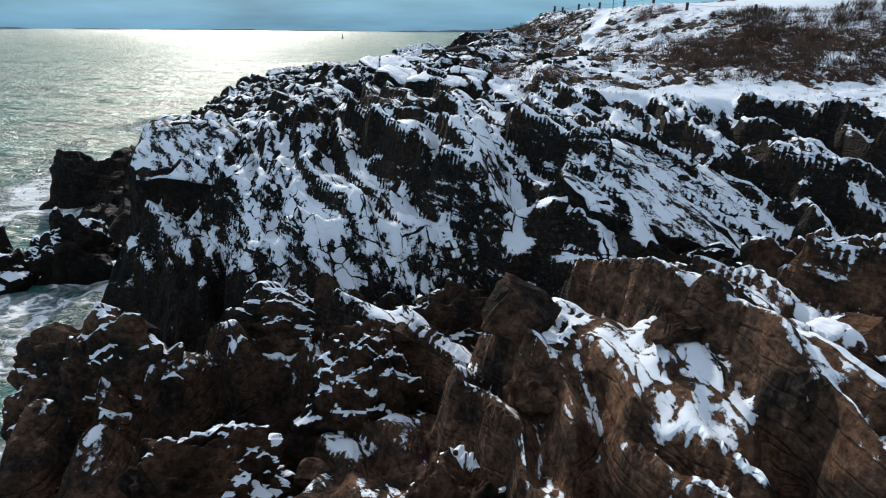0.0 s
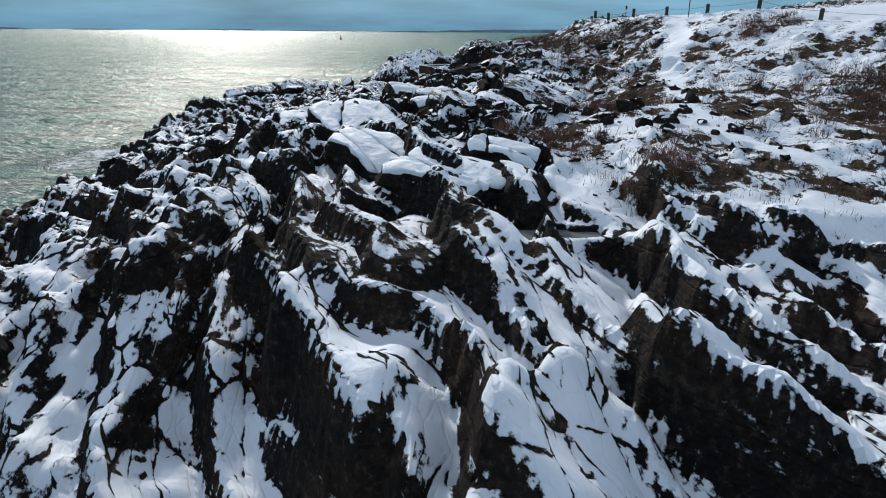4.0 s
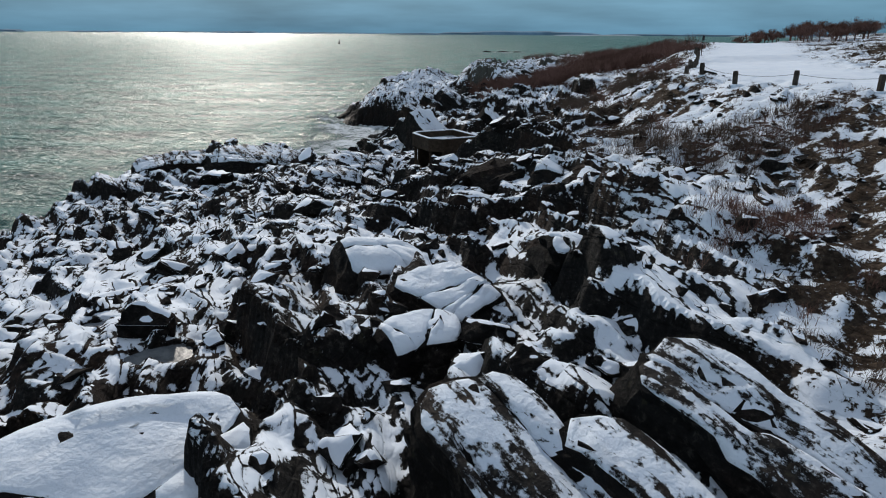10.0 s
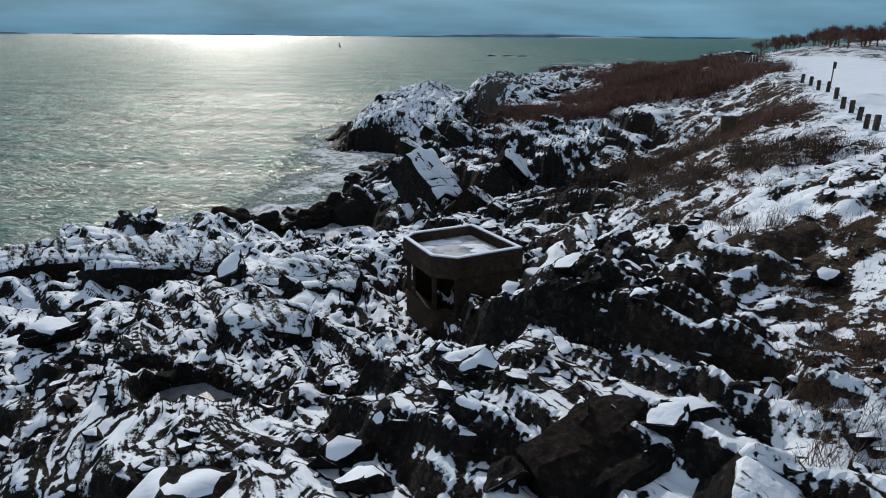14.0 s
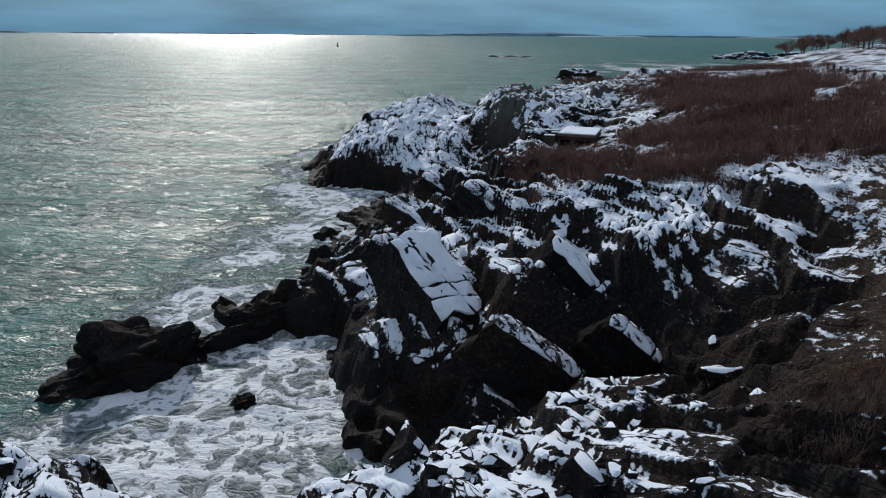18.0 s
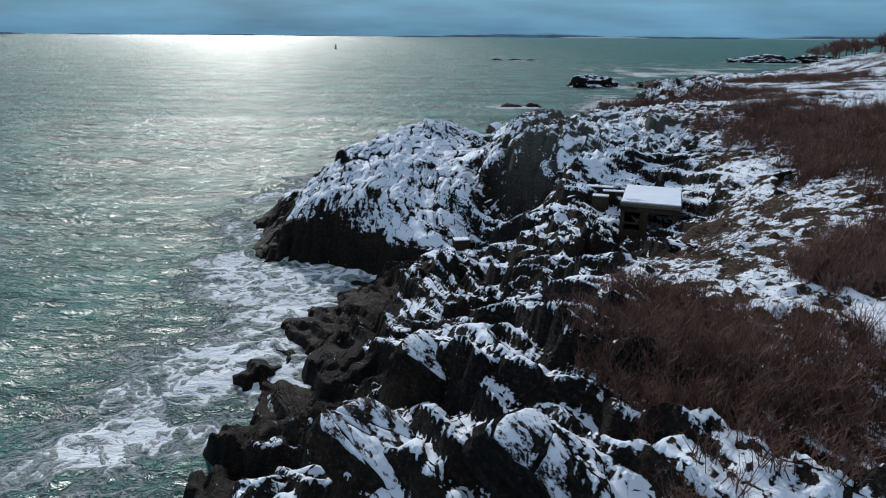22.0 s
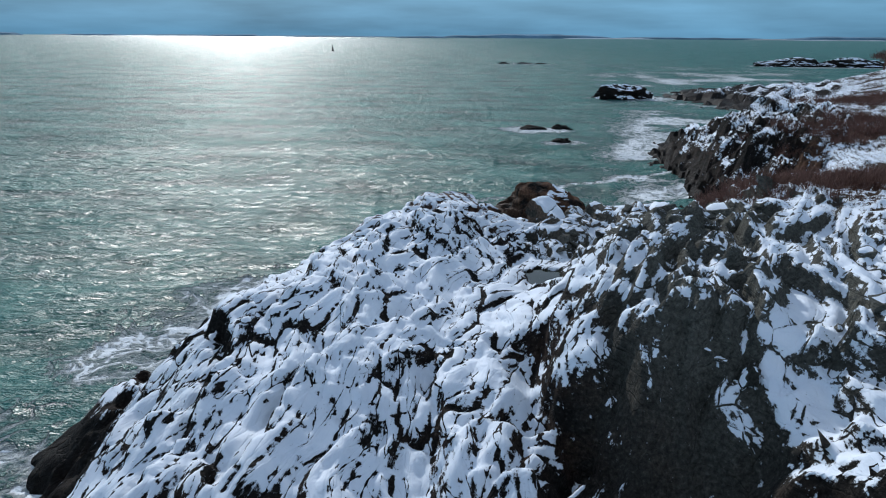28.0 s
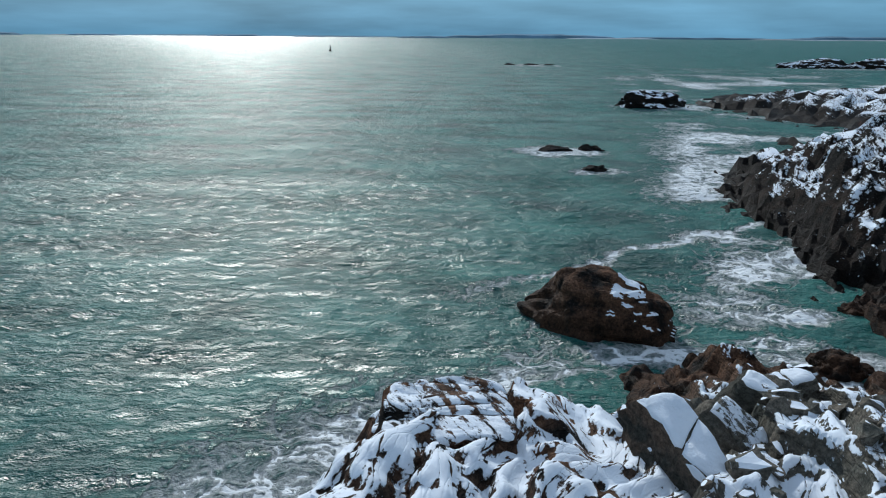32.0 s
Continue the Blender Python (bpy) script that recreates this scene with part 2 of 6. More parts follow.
turf_c = mix(nt, a_brush, turf_c, brush_c)
c = mix(nt, a_turf, rock_c, turf_c)
cover, streak, j1, j2 = snow_cover(nt, pos, bed, a_snow, 1.0, math_node(nt, "SUBTRACT", 1.0, a_turf))
nt.links.new(mix(nt, cover, c, snow_colour(nt, pos)), bs.inputs["Base Color"])
rgh = nt.nodes.new("ShaderNodeMix")
nt.links.new(cover, rgh.inputs["Factor"])
nt.links.new(rock_r, rgh.inputs["A"])
rgh.inputs["B"].default_value = 0.6
nt.links.new(rgh.outputs["Result"], bs.inputs["Roughness"])
stone_h = math_node(nt, "ADD", math_node(nt, "MULTIPLY", grain, 0.55), math_node(nt, "MULTIPLY", streak, 0.9))
stone_h = math_node(nt, "ADD", stone_h, math_node(nt, "ADD", math_node(nt, "MULTIPLY", j1, 0.30), math_node(nt, "MULTIPLY", j2, 0.22)))
bare_share = math_node(nt, "SUBTRACT", 1.0, math_node(nt, "MULTIPLY", cover, 0.78))
hgt = math_node(nt, "ADD", math_node(nt, "MULTIPLY", stone_h, bare_share), math_node(nt, "MULTIPLY", cover, 1.15))
bump(nt, bs, hgt, 0.9, 0.30)

rock_mat, nt, bs = material("rock")
pos = nt.nodes.new("ShaderNodeNewGeometry").outputs["Position"]
rock_c, rock_r, grain = rock_colour(nt, pos)
info = nt.nodes.new("ShaderNodeObjectInfo")
hsv = node(nt, "ShaderNodeHueSaturation")
nt.links.new(rock_c, hsv.inputs["Color"])
nt.links.new(math_node(nt, "MULTIPLY_ADD", info.outputs["Random"], 0.8, 0.65), hsv.inputs["Value"])
nt.links.new(hsv.outputs[0], bs.inputs["Base Color"])
nt.links.new(rock_r, bs.inputs["Roughness"])
local = nt.nodes.new("ShaderNodeTexCoord").outputs["Object"]
mp = node(nt, "ShaderNodeMapping", (("Scale", (0.5, 0.5, 5.0)),))
nt.links.new(local, mp.inputs["Vector"])
layers = noise_tex(nt, mp.outputs[0], 1.0, 6.0, 0.7)
bump(nt, bs, math_node(nt, "ADD", grain, layers), 1.0, 0.22)

snow_mat, nt, bs = material("snow")
pos = nt.nodes.new("ShaderNodeNewGeometry").outputs["Position"]
nt.links.new(snow_colour(nt, pos), bs.inputs["Base Color"])
bs.inputs["Roughness"].default_value = 0.6
bump(nt, bs, noise_tex(nt, pos, 4.0, 5.0), 0.5, 0.08)

# snow crust on single blocks, worn through in places
def crust(name, share, split):
    m, nt, bs = material(name)
    pos = nt.nodes.new("ShaderNodeNewGeometry").outputs["Position"]
    mp = node(nt, "ShaderNodeMapping", (("Rotation", (0, 0, radians(-36))),))
    nt.links.new(pos, mp.inputs["Vector"])
    one = node(nt, "ShaderNodeValue")
    one.outputs[0].default_value = share
    cover, streak, j1, j2 = snow_cover(nt, pos, mp.outputs[0], one.outputs[0], 0.85 if share > 1 else 1.15, None, split)
    rock_c, rock_r, grain = rock_colour(nt, pos)
    nt.links.new(mix(nt, cover, rock_c, snow_colour(nt, pos)), bs.inputs["Base Color"])
    bs.inputs["Roughness"].default_value = 0.65
    bump(nt, bs, math_node(nt, "ADD", math_node(nt, "MULTIPLY", grain, 0.3), math_node(nt, "ADD", cover, math_node(nt, "MULTIPLY", noise_tex(nt, pos, 1.3, 5.0), 1.6))), 0.8, 0.16)
    return m


crust_mat = crust("snow_crust", 1.02, 0.3)
worn_mat = crust("worn_snow_crust", 0.63, 0.25)

# sea: green-grey water, small waves, threads of foam where it breaks
sea_mat, nt, bs = material("sea")
pos = nt.nodes.new("ShaderNodeNewGeometry").outputs["Position"]
a_foam = node(nt, "ShaderNodeAttribute", attribute_name="foam").outputs["Fac"]
mp = node(nt, "ShaderNodeMapping", (("Rotation", (0, 0, 0.09)), ("Scale", (0.55, 1.0, 1.0))))
nt.links.new(pos, mp.inputs["Vector"])
swirl = nt.nodes.new("ShaderNodeTexNoise")
swirl.inputs["Scale"].default_value, swirl.inputs["Detail"].default_value = 0.22, 5.0
nt.links.new(pos, swirl.inputs["Vector"])
sc = node(nt, "ShaderNodeVectorMath", operation="SCALE")
sc.inputs["Scale"].default_value = 9.0
nt.links.new(swirl.outputs["Color"], sc.inputs[0])
ad = node(nt, "ShaderNodeVectorMath", operation="ADD")
nt.links.new(pos, ad.inputs[0])
nt.links.new(sc.outputs[0], ad.inputs[1])
fine = noise_tex(nt, pos, 1.5, 6.0, 0.7)
thread = math_node(nt, "SUBTRACT", 1.0, breaks(nt, ad.outputs[0], 0.30, 0.42, 0.22, 2.0))
thread2 = math_node(nt, "SUBTRACT", 1.0, breaks(nt, ad.outputs[0], 0.95, 1.25, 0.28, 6.0))
broad = noise_tex(nt, ad.outputs[0], 0.16, 5.0, 0.6)
f1 = math_node(nt, "ADD", math_node(nt, "MULTIPLY", thread, 0.55), math_node(nt, "MULTIPLY", thread2, 0.35))
f1 = math_node(nt, "ADD", f1, math_node(nt, "MULTIPLY", math_node(nt, "SUBTRACT", fine, 0.5), 1.1))
f1 = math_node(nt, "ADD", f1, math_node(nt, "MULTIPLY", math_node(nt, "SUBTRACT", broad, 0.5), 1.6))
f1 = math_node(nt, "ADD", f1, math_node(nt, "MULTIPLY_ADD", a_foam, 1.5, -1.22))
foam = math_node(nt, "MULTIPLY", math_node(nt, "MULTIPLY", f1, 1.35, clamp=True), math_node(nt, "MULTIPLY", a_foam, 5.0, clamp=True))
# dark troughs and lighter crests of the waves are painted into the water colour
deep_shaded = ramp(nt, noise_tex(nt, mp.outputs[0], 0.10, 7.0, 0.66), [(0.37, (0.006, 0.066, 0.061)), (0.63, (0.032, 0.178, 0.154))])
shallow = mix(nt, math_node(nt, "MULTIPLY", a_foam, 0.5, clamp=True), deep_shaded, (0.035, 0.140, 0.130))
nt.links.new(mix(nt, foam, shallow, (0.78, 0.83, 0.85)), bs.inputs["Base Color"])
bs.inputs["Roughness"].default_value = 0.7
bs.inputs["Specular IOR Level"].default_value = 0.0
w0 = noise_tex(nt, mp.outputs[0], 0.10, 4.0, 0.6)
w1 = noise_tex(nt, mp.outputs[0], 0.55, 6.0, 0.66)
w2 = noise_tex(nt, mp.outputs[0], 2.6, 4.0, 0.6)
wave = math_node(nt, "ADD", math_node(nt, "ADD", w1, math_node(nt, "MULTIPLY", w2, 0.28)), math_node(nt, "MULTIPLY", w0, 1.6))
wave = math_node(nt, "MULTIPLY", wave, math_node(nt, "SUBTRACT", 1.0, math_node(nt, "MULTIPLY", foam, 0.6)))
bump(nt, bs, wave, 1.0, 1.4)
gloss = node(nt, "ShaderNodeBsdfGlossy", (("Roughness", 0.36), ("Color", (0.98, 1.0, 0.98, 1))))
normal = bs.inputs["Normal"].links[0].from_socket
nt.links.new(normal, gloss.inputs["Normal"])
fres = node(nt, "ShaderNodeFresnel", (("IOR", 1.333),))
nt.links.new(normal, fres.inputs["Normal"])
streaks = node(nt, "ShaderNodeMapping", (("Rotation", (0, 0, 0.06)), ("Scale", (0.012, 0.075, 1.0))))      # lanes of ruffled and smoother water
nt.links.new(pos, streaks.inputs["Vector"])
ruffle = ramp(nt, noise_tex(nt, streaks.outputs[0], 1.0, 7.0, 0.68), [(0.32, (0.55, 0.55, 0.55)), (0.66, (1.25, 1.25, 1.25))])
share = math_node(nt, "MINIMUM", math_node(nt, "MULTIPLY", math_node(nt, "MULTIPLY", fres.outputs[0], 0.44), ruffle), 0.20)
share = math_node(nt, "MULTIPLY", share, math_node(nt, "SUBTRACT", 1.0, foam))
blend = nt.nodes.new("ShaderNodeMixShader")
nt.links.new(share, blend.inputs[0])
nt.links.new(bs.outputs[0], blend.inputs[1])
nt.links.new(gloss.outputs[0], blend.inputs[2])
nt.links.new(blend.outputs[0], [n for n in nt.nodes if n.type == "OUTPUT_MATERIAL"][0].inputs[0])


def plain(name, stops, scale, rough=0.8, bump_d=0.03, metallic=0.0):
    """A surface with grain and broad stains."""
    m, nt, bs = material(name)
    pos = nt.nodes.new("ShaderNodeNewGeometry").outputs["Position"]
    n = noise_tex(nt, pos, scale, 6.0, 0.65)
    c = ramp(nt, n, stops)
    stain = ramp(nt, noise_tex(nt, pos, scale * 0.12, 4.0), [(0.35, (0.55, 0.52, 0.48)), (0.65, (1, 1, 1))])
    mul = nt.nodes.new("ShaderNodeMix")
    mul.data_type, mul.blend_type = "RGBA", "MULTIPLY"
    mul.inputs["Factor"].default_value = 1.0
    nt.links.new(c, mul.inputs["A"])
    nt.links.new(stain, mul.inputs["B"])
    nt.links.new(mul.outputs["Result"], bs.inputs["Base Color"])
    bs.inputs["Roughness"].default_value, bs.inputs["Metallic"].default_value = rough, metallic
    bump(nt, bs, n, 0.6, bump_d)
    return m


concrete_mat = plain("concrete", [(0.3, (0.08, 0.068, 0.052)), (0.7, (0.19, 0.165, 0.13))], 5.0)
old_concrete_mat = plain("brown_concrete", [(0.3, (0.028, 0.020, 0.014)), (0.7, (0.085, 0.062, 0.045))], 4.0)
wood_mat = plain("weathered_wood", [(0.3, (0.035, 0.030, 0.026)), (0.7, (0.11, 0.095, 0.08))], 20.0)
metal_mat = plain("dark_metal", [(0.3, (0.03, 0.03, 0.032)), (0.7, (0.07, 0.07, 0.075))], 12.0, 0.5, 0.005, 0.7)
twig_mat = plain("twigs", [(0.3, (0.112, 0.064, 0.053)), (0.7, (0.305, 0.18, 0.15))], 1.2, 0.9)
grey_twig_mat = plain("grey_twigs", [(0.3, (0.065, 0.046, 0.037)), (0.7, (0.20, 0.150, 0.120))], 1.2, 0.9)
straw_mat = plain("dead_grass", [(0.3, (0.045, 0.028, 0.017)), (0.7, (0.17, 0.115, 0.068))], 1.5, 0.9)
ice_mat = plain("slush_ice", [(0.3, (0.12, 0.14, 0.16)), (0.7, (0.30, 0.33, 0.36))], 2.0, 0.25)
slush_mat = plain("roof_slush", [(0.38, (0.22, 0.25, 0.28)), (0.56, (0.66, 0.72, 0.78))], 0.9, 0.4)
pool_mat, nt, bs = material("pool_water")
pos = nt.nodes.new("ShaderNodeNewGeometry").outputs["Position"]
nt.links.new(ramp(nt, noise_tex(nt, pos, 0.5, 3.0), [(0.3, (0.018, 0.024, 0.012)), (0.7, (0.045, 0.050, 0.035))]), bs.inputs["Base Color"])
bs.inputs["Roughness"].default_value, bs.inputs["Specular IOR Level"].default_value = 0.06, 0.5
bump(nt, bs, noise_tex(nt, pos, 3.0, 3.0), 0.3, 0.02)
# distance haze is painted into both base colours, paler and bluer than the land
hazy_shore_mat = plain("far_shore", [(0.3, (0.15, 0.28, 0.40)), (0.7, (0.23, 0.38, 0.50))], 0.02, 1.0, 0.0)
hazy_snow_mat = plain("hazy_snow", [(0.3, (0.45, 0.53, 0.60)), (0.7, (0.60, 0.67, 0.72))], 0.02, 1.0, 0.0)


# ---------------------------------------------------------------- small tools
TABLE = np.random.RandomState(5).rand(8, 256, 256)


def vnoise(x, y, k=0):
    ix, iy = np.floor(x).astype(int), np.floor(y).astype(int)
    fx, fy = x - ix, y - iy
    fx, fy = fx * fx * (3 - 2 * fx), fy * fy * (3 - 2 * fy)
    t = TABLE[k]
    a, b = t[iy & 255, ix & 255], t[iy & 255, (ix + 1) & 255]
    c_, d = t[(iy + 1) & 255, ix & 255], t[(iy + 1) & 255, (ix + 1) & 255]
    return (a + (b - a) * fx) * (1 - fy) + (c_ + (d - c_) * fx) * fy


def fbm(x, y, octaves=4, k=0):
    total, amp, norm = 0.0, 1.0, 0.0
    for o in range(octaves):
        total = total + amp * vnoise(x * 2 ** o + 17.3 * o, y * 2 ** o + 5.1 * o, (k + o) % 8)
        norm += amp
        amp *= 0.5
    return total / norm


def cells(u, v, k=0):
    """Broken blocks: for each place the nearest block's three random numbers, the way from its middle, and how far its edge is."""
    iu, iv = np.floor(u).astype(int), np.floor(v).astype(int)
    best = np.full(u.shape, 9.0)
    second = np.full(u.shape, 9.0)
    du, dv = np.zeros(u.shape), np.zeros(u.shape)
    bi, bj = np.zeros(u.shape, int), np.zeros(u.shape, int)
    for a in (-1, 0, 1):
        for b in (-1, 0, 1):
            ci, cj = (iu + a) & 255, (iv + b) & 255
            eu = u - (iu + a + 0.12 + 0.76 * TABLE[k][cj, ci])
            ev = v - (iv + b + 0.12 + 0.76 * TABLE[(k + 1) % 8][cj, ci])
            d = np.maximum(np.abs(eu), np.abs(ev)) * 0.55 + np.hypot(eu, ev) * 0.45
            closer = d < best
            second = np.where(closer, best, np.minimum(second, d))
            du, dv = np.where(closer, eu, du), np.where(closer, ev, dv)
            bi, bj = np.where(closer, ci, bi), np.where(closer, cj, bj)
            best = np.minimum(best, d)
    r = [TABLE[(k + m) % 8][bj, bi] for m in (2, 3, 4)]
    return r[0], r[1], r[2], du, dv, second - best


def smooth01(x, a, b):
    t = np.clip((x - a) / (b - a), 0, 1)
    return t * t * (3 - 2 * t)


def blur(a, n=1):
    for _ in range(n):
        a = np.pad(a, 1, mode="edge")
        a = (a[:-2, 1:-1] + 2 * a[1:-1, 1:-1] + a[2:, 1:-1]) / 4
        a = np.pad(a, ((0, 0), (1, 1)), mode="edge")
        a = (a[:, :-2] + 2 * a[:, 1:-1] + a[:, 2:]) / 4
    return a


def grid_mesh(name, xs, ys, z, keep=None, flat=None, layers=()):
    """One sheet of quads over xs and ys, at the heights z."""
    ny, nx = z.shape
    gx, gy = np.meshgrid(xs, ys)
    idx = np.arange(nx * ny).reshape(ny, nx)
    quads = np.stack([idx[:-1, :-1], idx[:-1, 1:], idx[1:, 1:], idx[1:, :-1]], -1).reshape(-1, 4)
    sel = np.ones(len(quads), bool) if keep is None else keep[:-1, :-1].ravel()
    quads = quads[sel]
    used = np.zeros(nx * ny, bool)
    used[quads.ravel()] = True
    remap = np.cumsum(used) - 1
    co = np.stack([gx.ravel(), gy.ravel(), z.ravel()], -1)[used]
    me = mesh_from(name, co, remap[quads])
    if flat is not None:
        me.polygons.foreach_set("use_smooth", ~(flat[:-1, :-1].ravel()[sel]))
    else:
        me.polygons.foreach_set("use_smooth", np.ones(len(quads), bool))
    for key, values in layers:
        me.attributes.new(key, "FLOAT", "POINT").data.foreach_set("value", values.ravel()[used].astype(np.float32))
    return me


def mesh_from(name, co, faces):
    """A mesh from arrays of corners and of faces with one number of corners each."""
    me = bpy.data.meshes.new(name)
    n, k = faces.shape
    me.vertices.add(len(co))
    me.vertices.foreach_set("co", np.asarray(co, np.float32).ravel())
    me.loops.add(n * k)
    me.loops.foreach_set("vertex_index", faces.astype(np.int32).ravel())
    me.polygons.add(n)
    me.polygons.foreach_set("loop_start", np.arange(0, n * k, k, dtype=np.int32))
    me.update(calc_edges=True)
    return me


def part(name, bm, mat, parent=None, label="", m=None):
    """Links a bmesh as one mesh object under a thing or a part."""
    me = bpy.data.meshes.new(name)
    bm.to_mesh(me)
    bm.free()
    me.materials.append(mat)
    ob = new(name, me)
    if parent is not None:
        ob.parent = parent
    if m is not None:
        ob.matrix_basis = m
    return tagged(ob, label) if label else ob


def box(x0, x1, y0, y1, z0, z1, bevel=0.0, bm=None):
    bm = bm or bmesh.new()
    made = bmesh.ops.create_cube(bm, size=1.0, matrix=Matrix.LocRotScale(((x0 + x1) / 2, (y0 + y1) / 2, (z0 + z1) / 2), None, (x1 - x0, y1 - y0, z1 - z0)))
    if bevel:
        edges = list({e for v in made["verts"] for e in v.link_edges})
        bmesh.ops.bevel(bm, geom=edges, offset=bevel, segments=1, affect="EDGES")
    return bm


def prism(points, z0, z1, bevel=0.0):
    """An upright prism over a plan outline."""
    bm = bmesh.new()
    low = [bm.verts.new((x, y, z0)) for x, y in points]
    f = bm.faces.new(low)
    up = bmesh.ops.extrude_face_region(bm, geom=[f])["geom"]
    bmesh.ops.translate(bm, vec=(0, 0, z1 - z0), verts=[g for g in up if isinstance(g, bmesh.types.BMVert)])
    bmesh.ops.recalc_face_normals(bm, faces=bm.faces)
    if bevel:
        bmesh.ops.bevel(bm, geom=list(bm.edges), offset=bevel, segments=1, affect="EDGES")
    return bm


def thing(name, m, label, category, group=""):
    ob = new(name)
    ob.empty_display_size = 0.3
    ob.matrix_basis = m
    return tagged(ob, label, category, group)


# ---------------------------------------------------------------- the shape of the land
SECTIONS = []


def section(y, *pts):
    """The land's profile across the view at y: places x and heights z above the tide."""
    SECTIONS.append((y, pts))


section(-20, (-26, -3), (-20, 1), (-8, 5), (4, 7), (30, 11), (60, 15))
section(6, (-13, -3), (-9.6, 0), (-6, 4.2), (4, 6.5), (12, 8), (30, 11), (60, 15))
section(13, (-13.4, -3), (-11.4, 0), (-10, 3), (-9, 4), (-7.5, 3), (-4, 4.4), (0, 5.2), (3.4, 6.4), (6.9, 8.3), (10, 8.2), (14, 8.5), (25, 10.5), (60, 15))
section(18, (-16.4, -3), (-14.4, 0), (-13.2, 3.8), (-9.4, 4.6), (-8.4, 1.6), (-5, 1.4), (-4, 4.6), (-1, 5.4), (1, 5.8), (2.8, 7.0), (6, 8.0), (9, 8.2), (16, 8), (26, 9.6), (60, 15.5))
section(20.4, (-18.5, -3), (-16, 0), (-14.6, 4.2), (-9.6, 5.2), (-8.6, 1.8), (-5.4, 1.6), (-4.4, 5.4), (-1.5, 5.7), (2, 5.8), (5, 7.2), (8.3, 7.5), (16, 7.8), (26, 9.6), (60, 15.5))
section(22.3, (-19.5, -3), (-16.6, 0), (-14.9, 4.6), (-9, 5.8), (-4.3, 6.0), (-1.5, 5.7), (1.7, 4.9), (3.4, 5.6), (5, 6.8), (8.3, 7.3), (16, 7.2), (26, 9.4), (60, 15.5))
section(25.5, (-21, -3), (-17.5, -0.4), (-15.6, 2.4), (-9, 3.4), (-1.7, 3.8), (3, 4.4), (9.4, 6.0), (16, 6.2), (24, 8.5), (32, 11.5), (60, 16))
section(26.7, (-27, -3), (-14, -2), (-10, -0.5), (-6, 1), (0, 2), (3.4, 2.6), (4.2, 4.6), (7.2, 7.2), (9, 6.4), (12, 6.0), (16, 6.2), (24, 9), (32, 12), (60, 16))
section(28.0, (-27, -3), (-15, -2), (-12, 0), (-9, 2.2), (-6, 3.2), (0, 5.4), (3.2, 4.4), (4.4, 6.8), (6.4, 9.2), (9, 8.4), (12, 7.4), (16, 7.6), (24, 9.4), (32, 12), (60, 16))
section(30, (-28, -3), (-17, -2), (-14.4, 0), (-11, 4.2), (-8, 5.4), (-3, 7.2), (0, 8.4), (2.4, 8.6), (3.8, 6.6), (4.8, 8.8), (6.3, 10.0), (9, 9.4), (12, 8.9), (16, 8.6), (24, 10.2), (34, 12.4), (60, 16))
section(36, (-29, -3), (-21, -1), (-18, 5), (-12, 7.9), (-6, 8.8), (-2, 10.8), (0, 10.7), (6, 10.8), (10, 10.4), (15, 10.9), (24, 11.4), (34, 13), (60, 16.5))
section(41, (-31, -3), (-22, -0.5), (-18, 10), (-12, 9.8), (-9, 10.5), (-3, 11.6), (-1, 12.2), (3, 11.9), (8, 12), (14, 12.1), (24, 12.3), (40, 14.4), (60, 17))
section(47, (-34, -3), (-27, 0.5), (-19, 6), (-13, 10.2), (-8, 12.6), (-5, 12.3), (1, 12.5), (5, 12.7), (8, 13.1), (20, 13.1), (30, 14.4), (60, 18.5))
section(55, (-38, -3), (-31, 1.5), (-22, 6), (-13, 10.8), (-7.5, 13.1), (-5, 13), (1, 12.8), (8.5, 13.9), (18, 14.2), (30, 16.2), (60, 20))
section(61, (-39, -3), (-33, 1.5), (-23, 6), (-13, 10.2), (-5, 12.3), (1, 12.1), (5, 12.4), (9, 12.7), (12, 13.9), (19, 15), (27, 17), (34, 17.8), (60, 21))
section(66, (-40, -3), (-35, 1.5), (-24, 6), (-14, 9.5), (-6, 11.5), (1, 12.0), (5.6, 12.8), (9, 13.1), (12, 14.2), (20, 16.2), (26, 17.9), (34, 18.6), (60, 22))
section(75, (-42, -3), (-37, 1.5), (-26, 6.5), (-15, 9.5), (-6.4, 10.9), (-3, 12.6), (1, 12.4), (3.6, 13.9), (7, 14.4), (12, 14.9), (18, 16.9), (21, 18.3), (23, 18.7), (32, 19), (60, 22.4))
section(86, (-41, -3), (-37, 1.5), (-28, 6.5), (-19.5, 7.8), (-11, 10.5), (-3, 11.8), (1, 12.5), (4, 13.5), (8, 15), (13, 16.6), (17.5, 18.5), (30, 18.7), (60, 22.5))
section(92, (-42, -3), (-38, 1.5), (-29, 6.6), (-20, 8), (-11, 10.4), (-3, 11.6), (1.6, 13.3), (4.5, 14.4), (8, 15), (12.5, 16.7), (17, 18.2), (29, 18.5), (60, 22.4))
section(97, (-42, -3), (-38, 1.5), (-30, 6.7), (-20, 8.3), (-13, 10.4), (-6, 10.1), (-3.4, 11.4), (-1.8, 12.4), (0.8, 13.3), (4.5, 14.9), (8, 15.3), (12, 16.8), (15.5, 18.4), (28, 18.6), (60, 22.3))
section(101.8, (-44, -3), (-40, 1.5), (-31, 6.8), (-20, 8.6), (-14, 10.7), (-5, 9.6), (-3, 10.2), (1, 11.0), (4, 12.9), (8, 14.7), (11, 15.8), (14.5, 17.5), (28, 18.6), (60, 22.2))
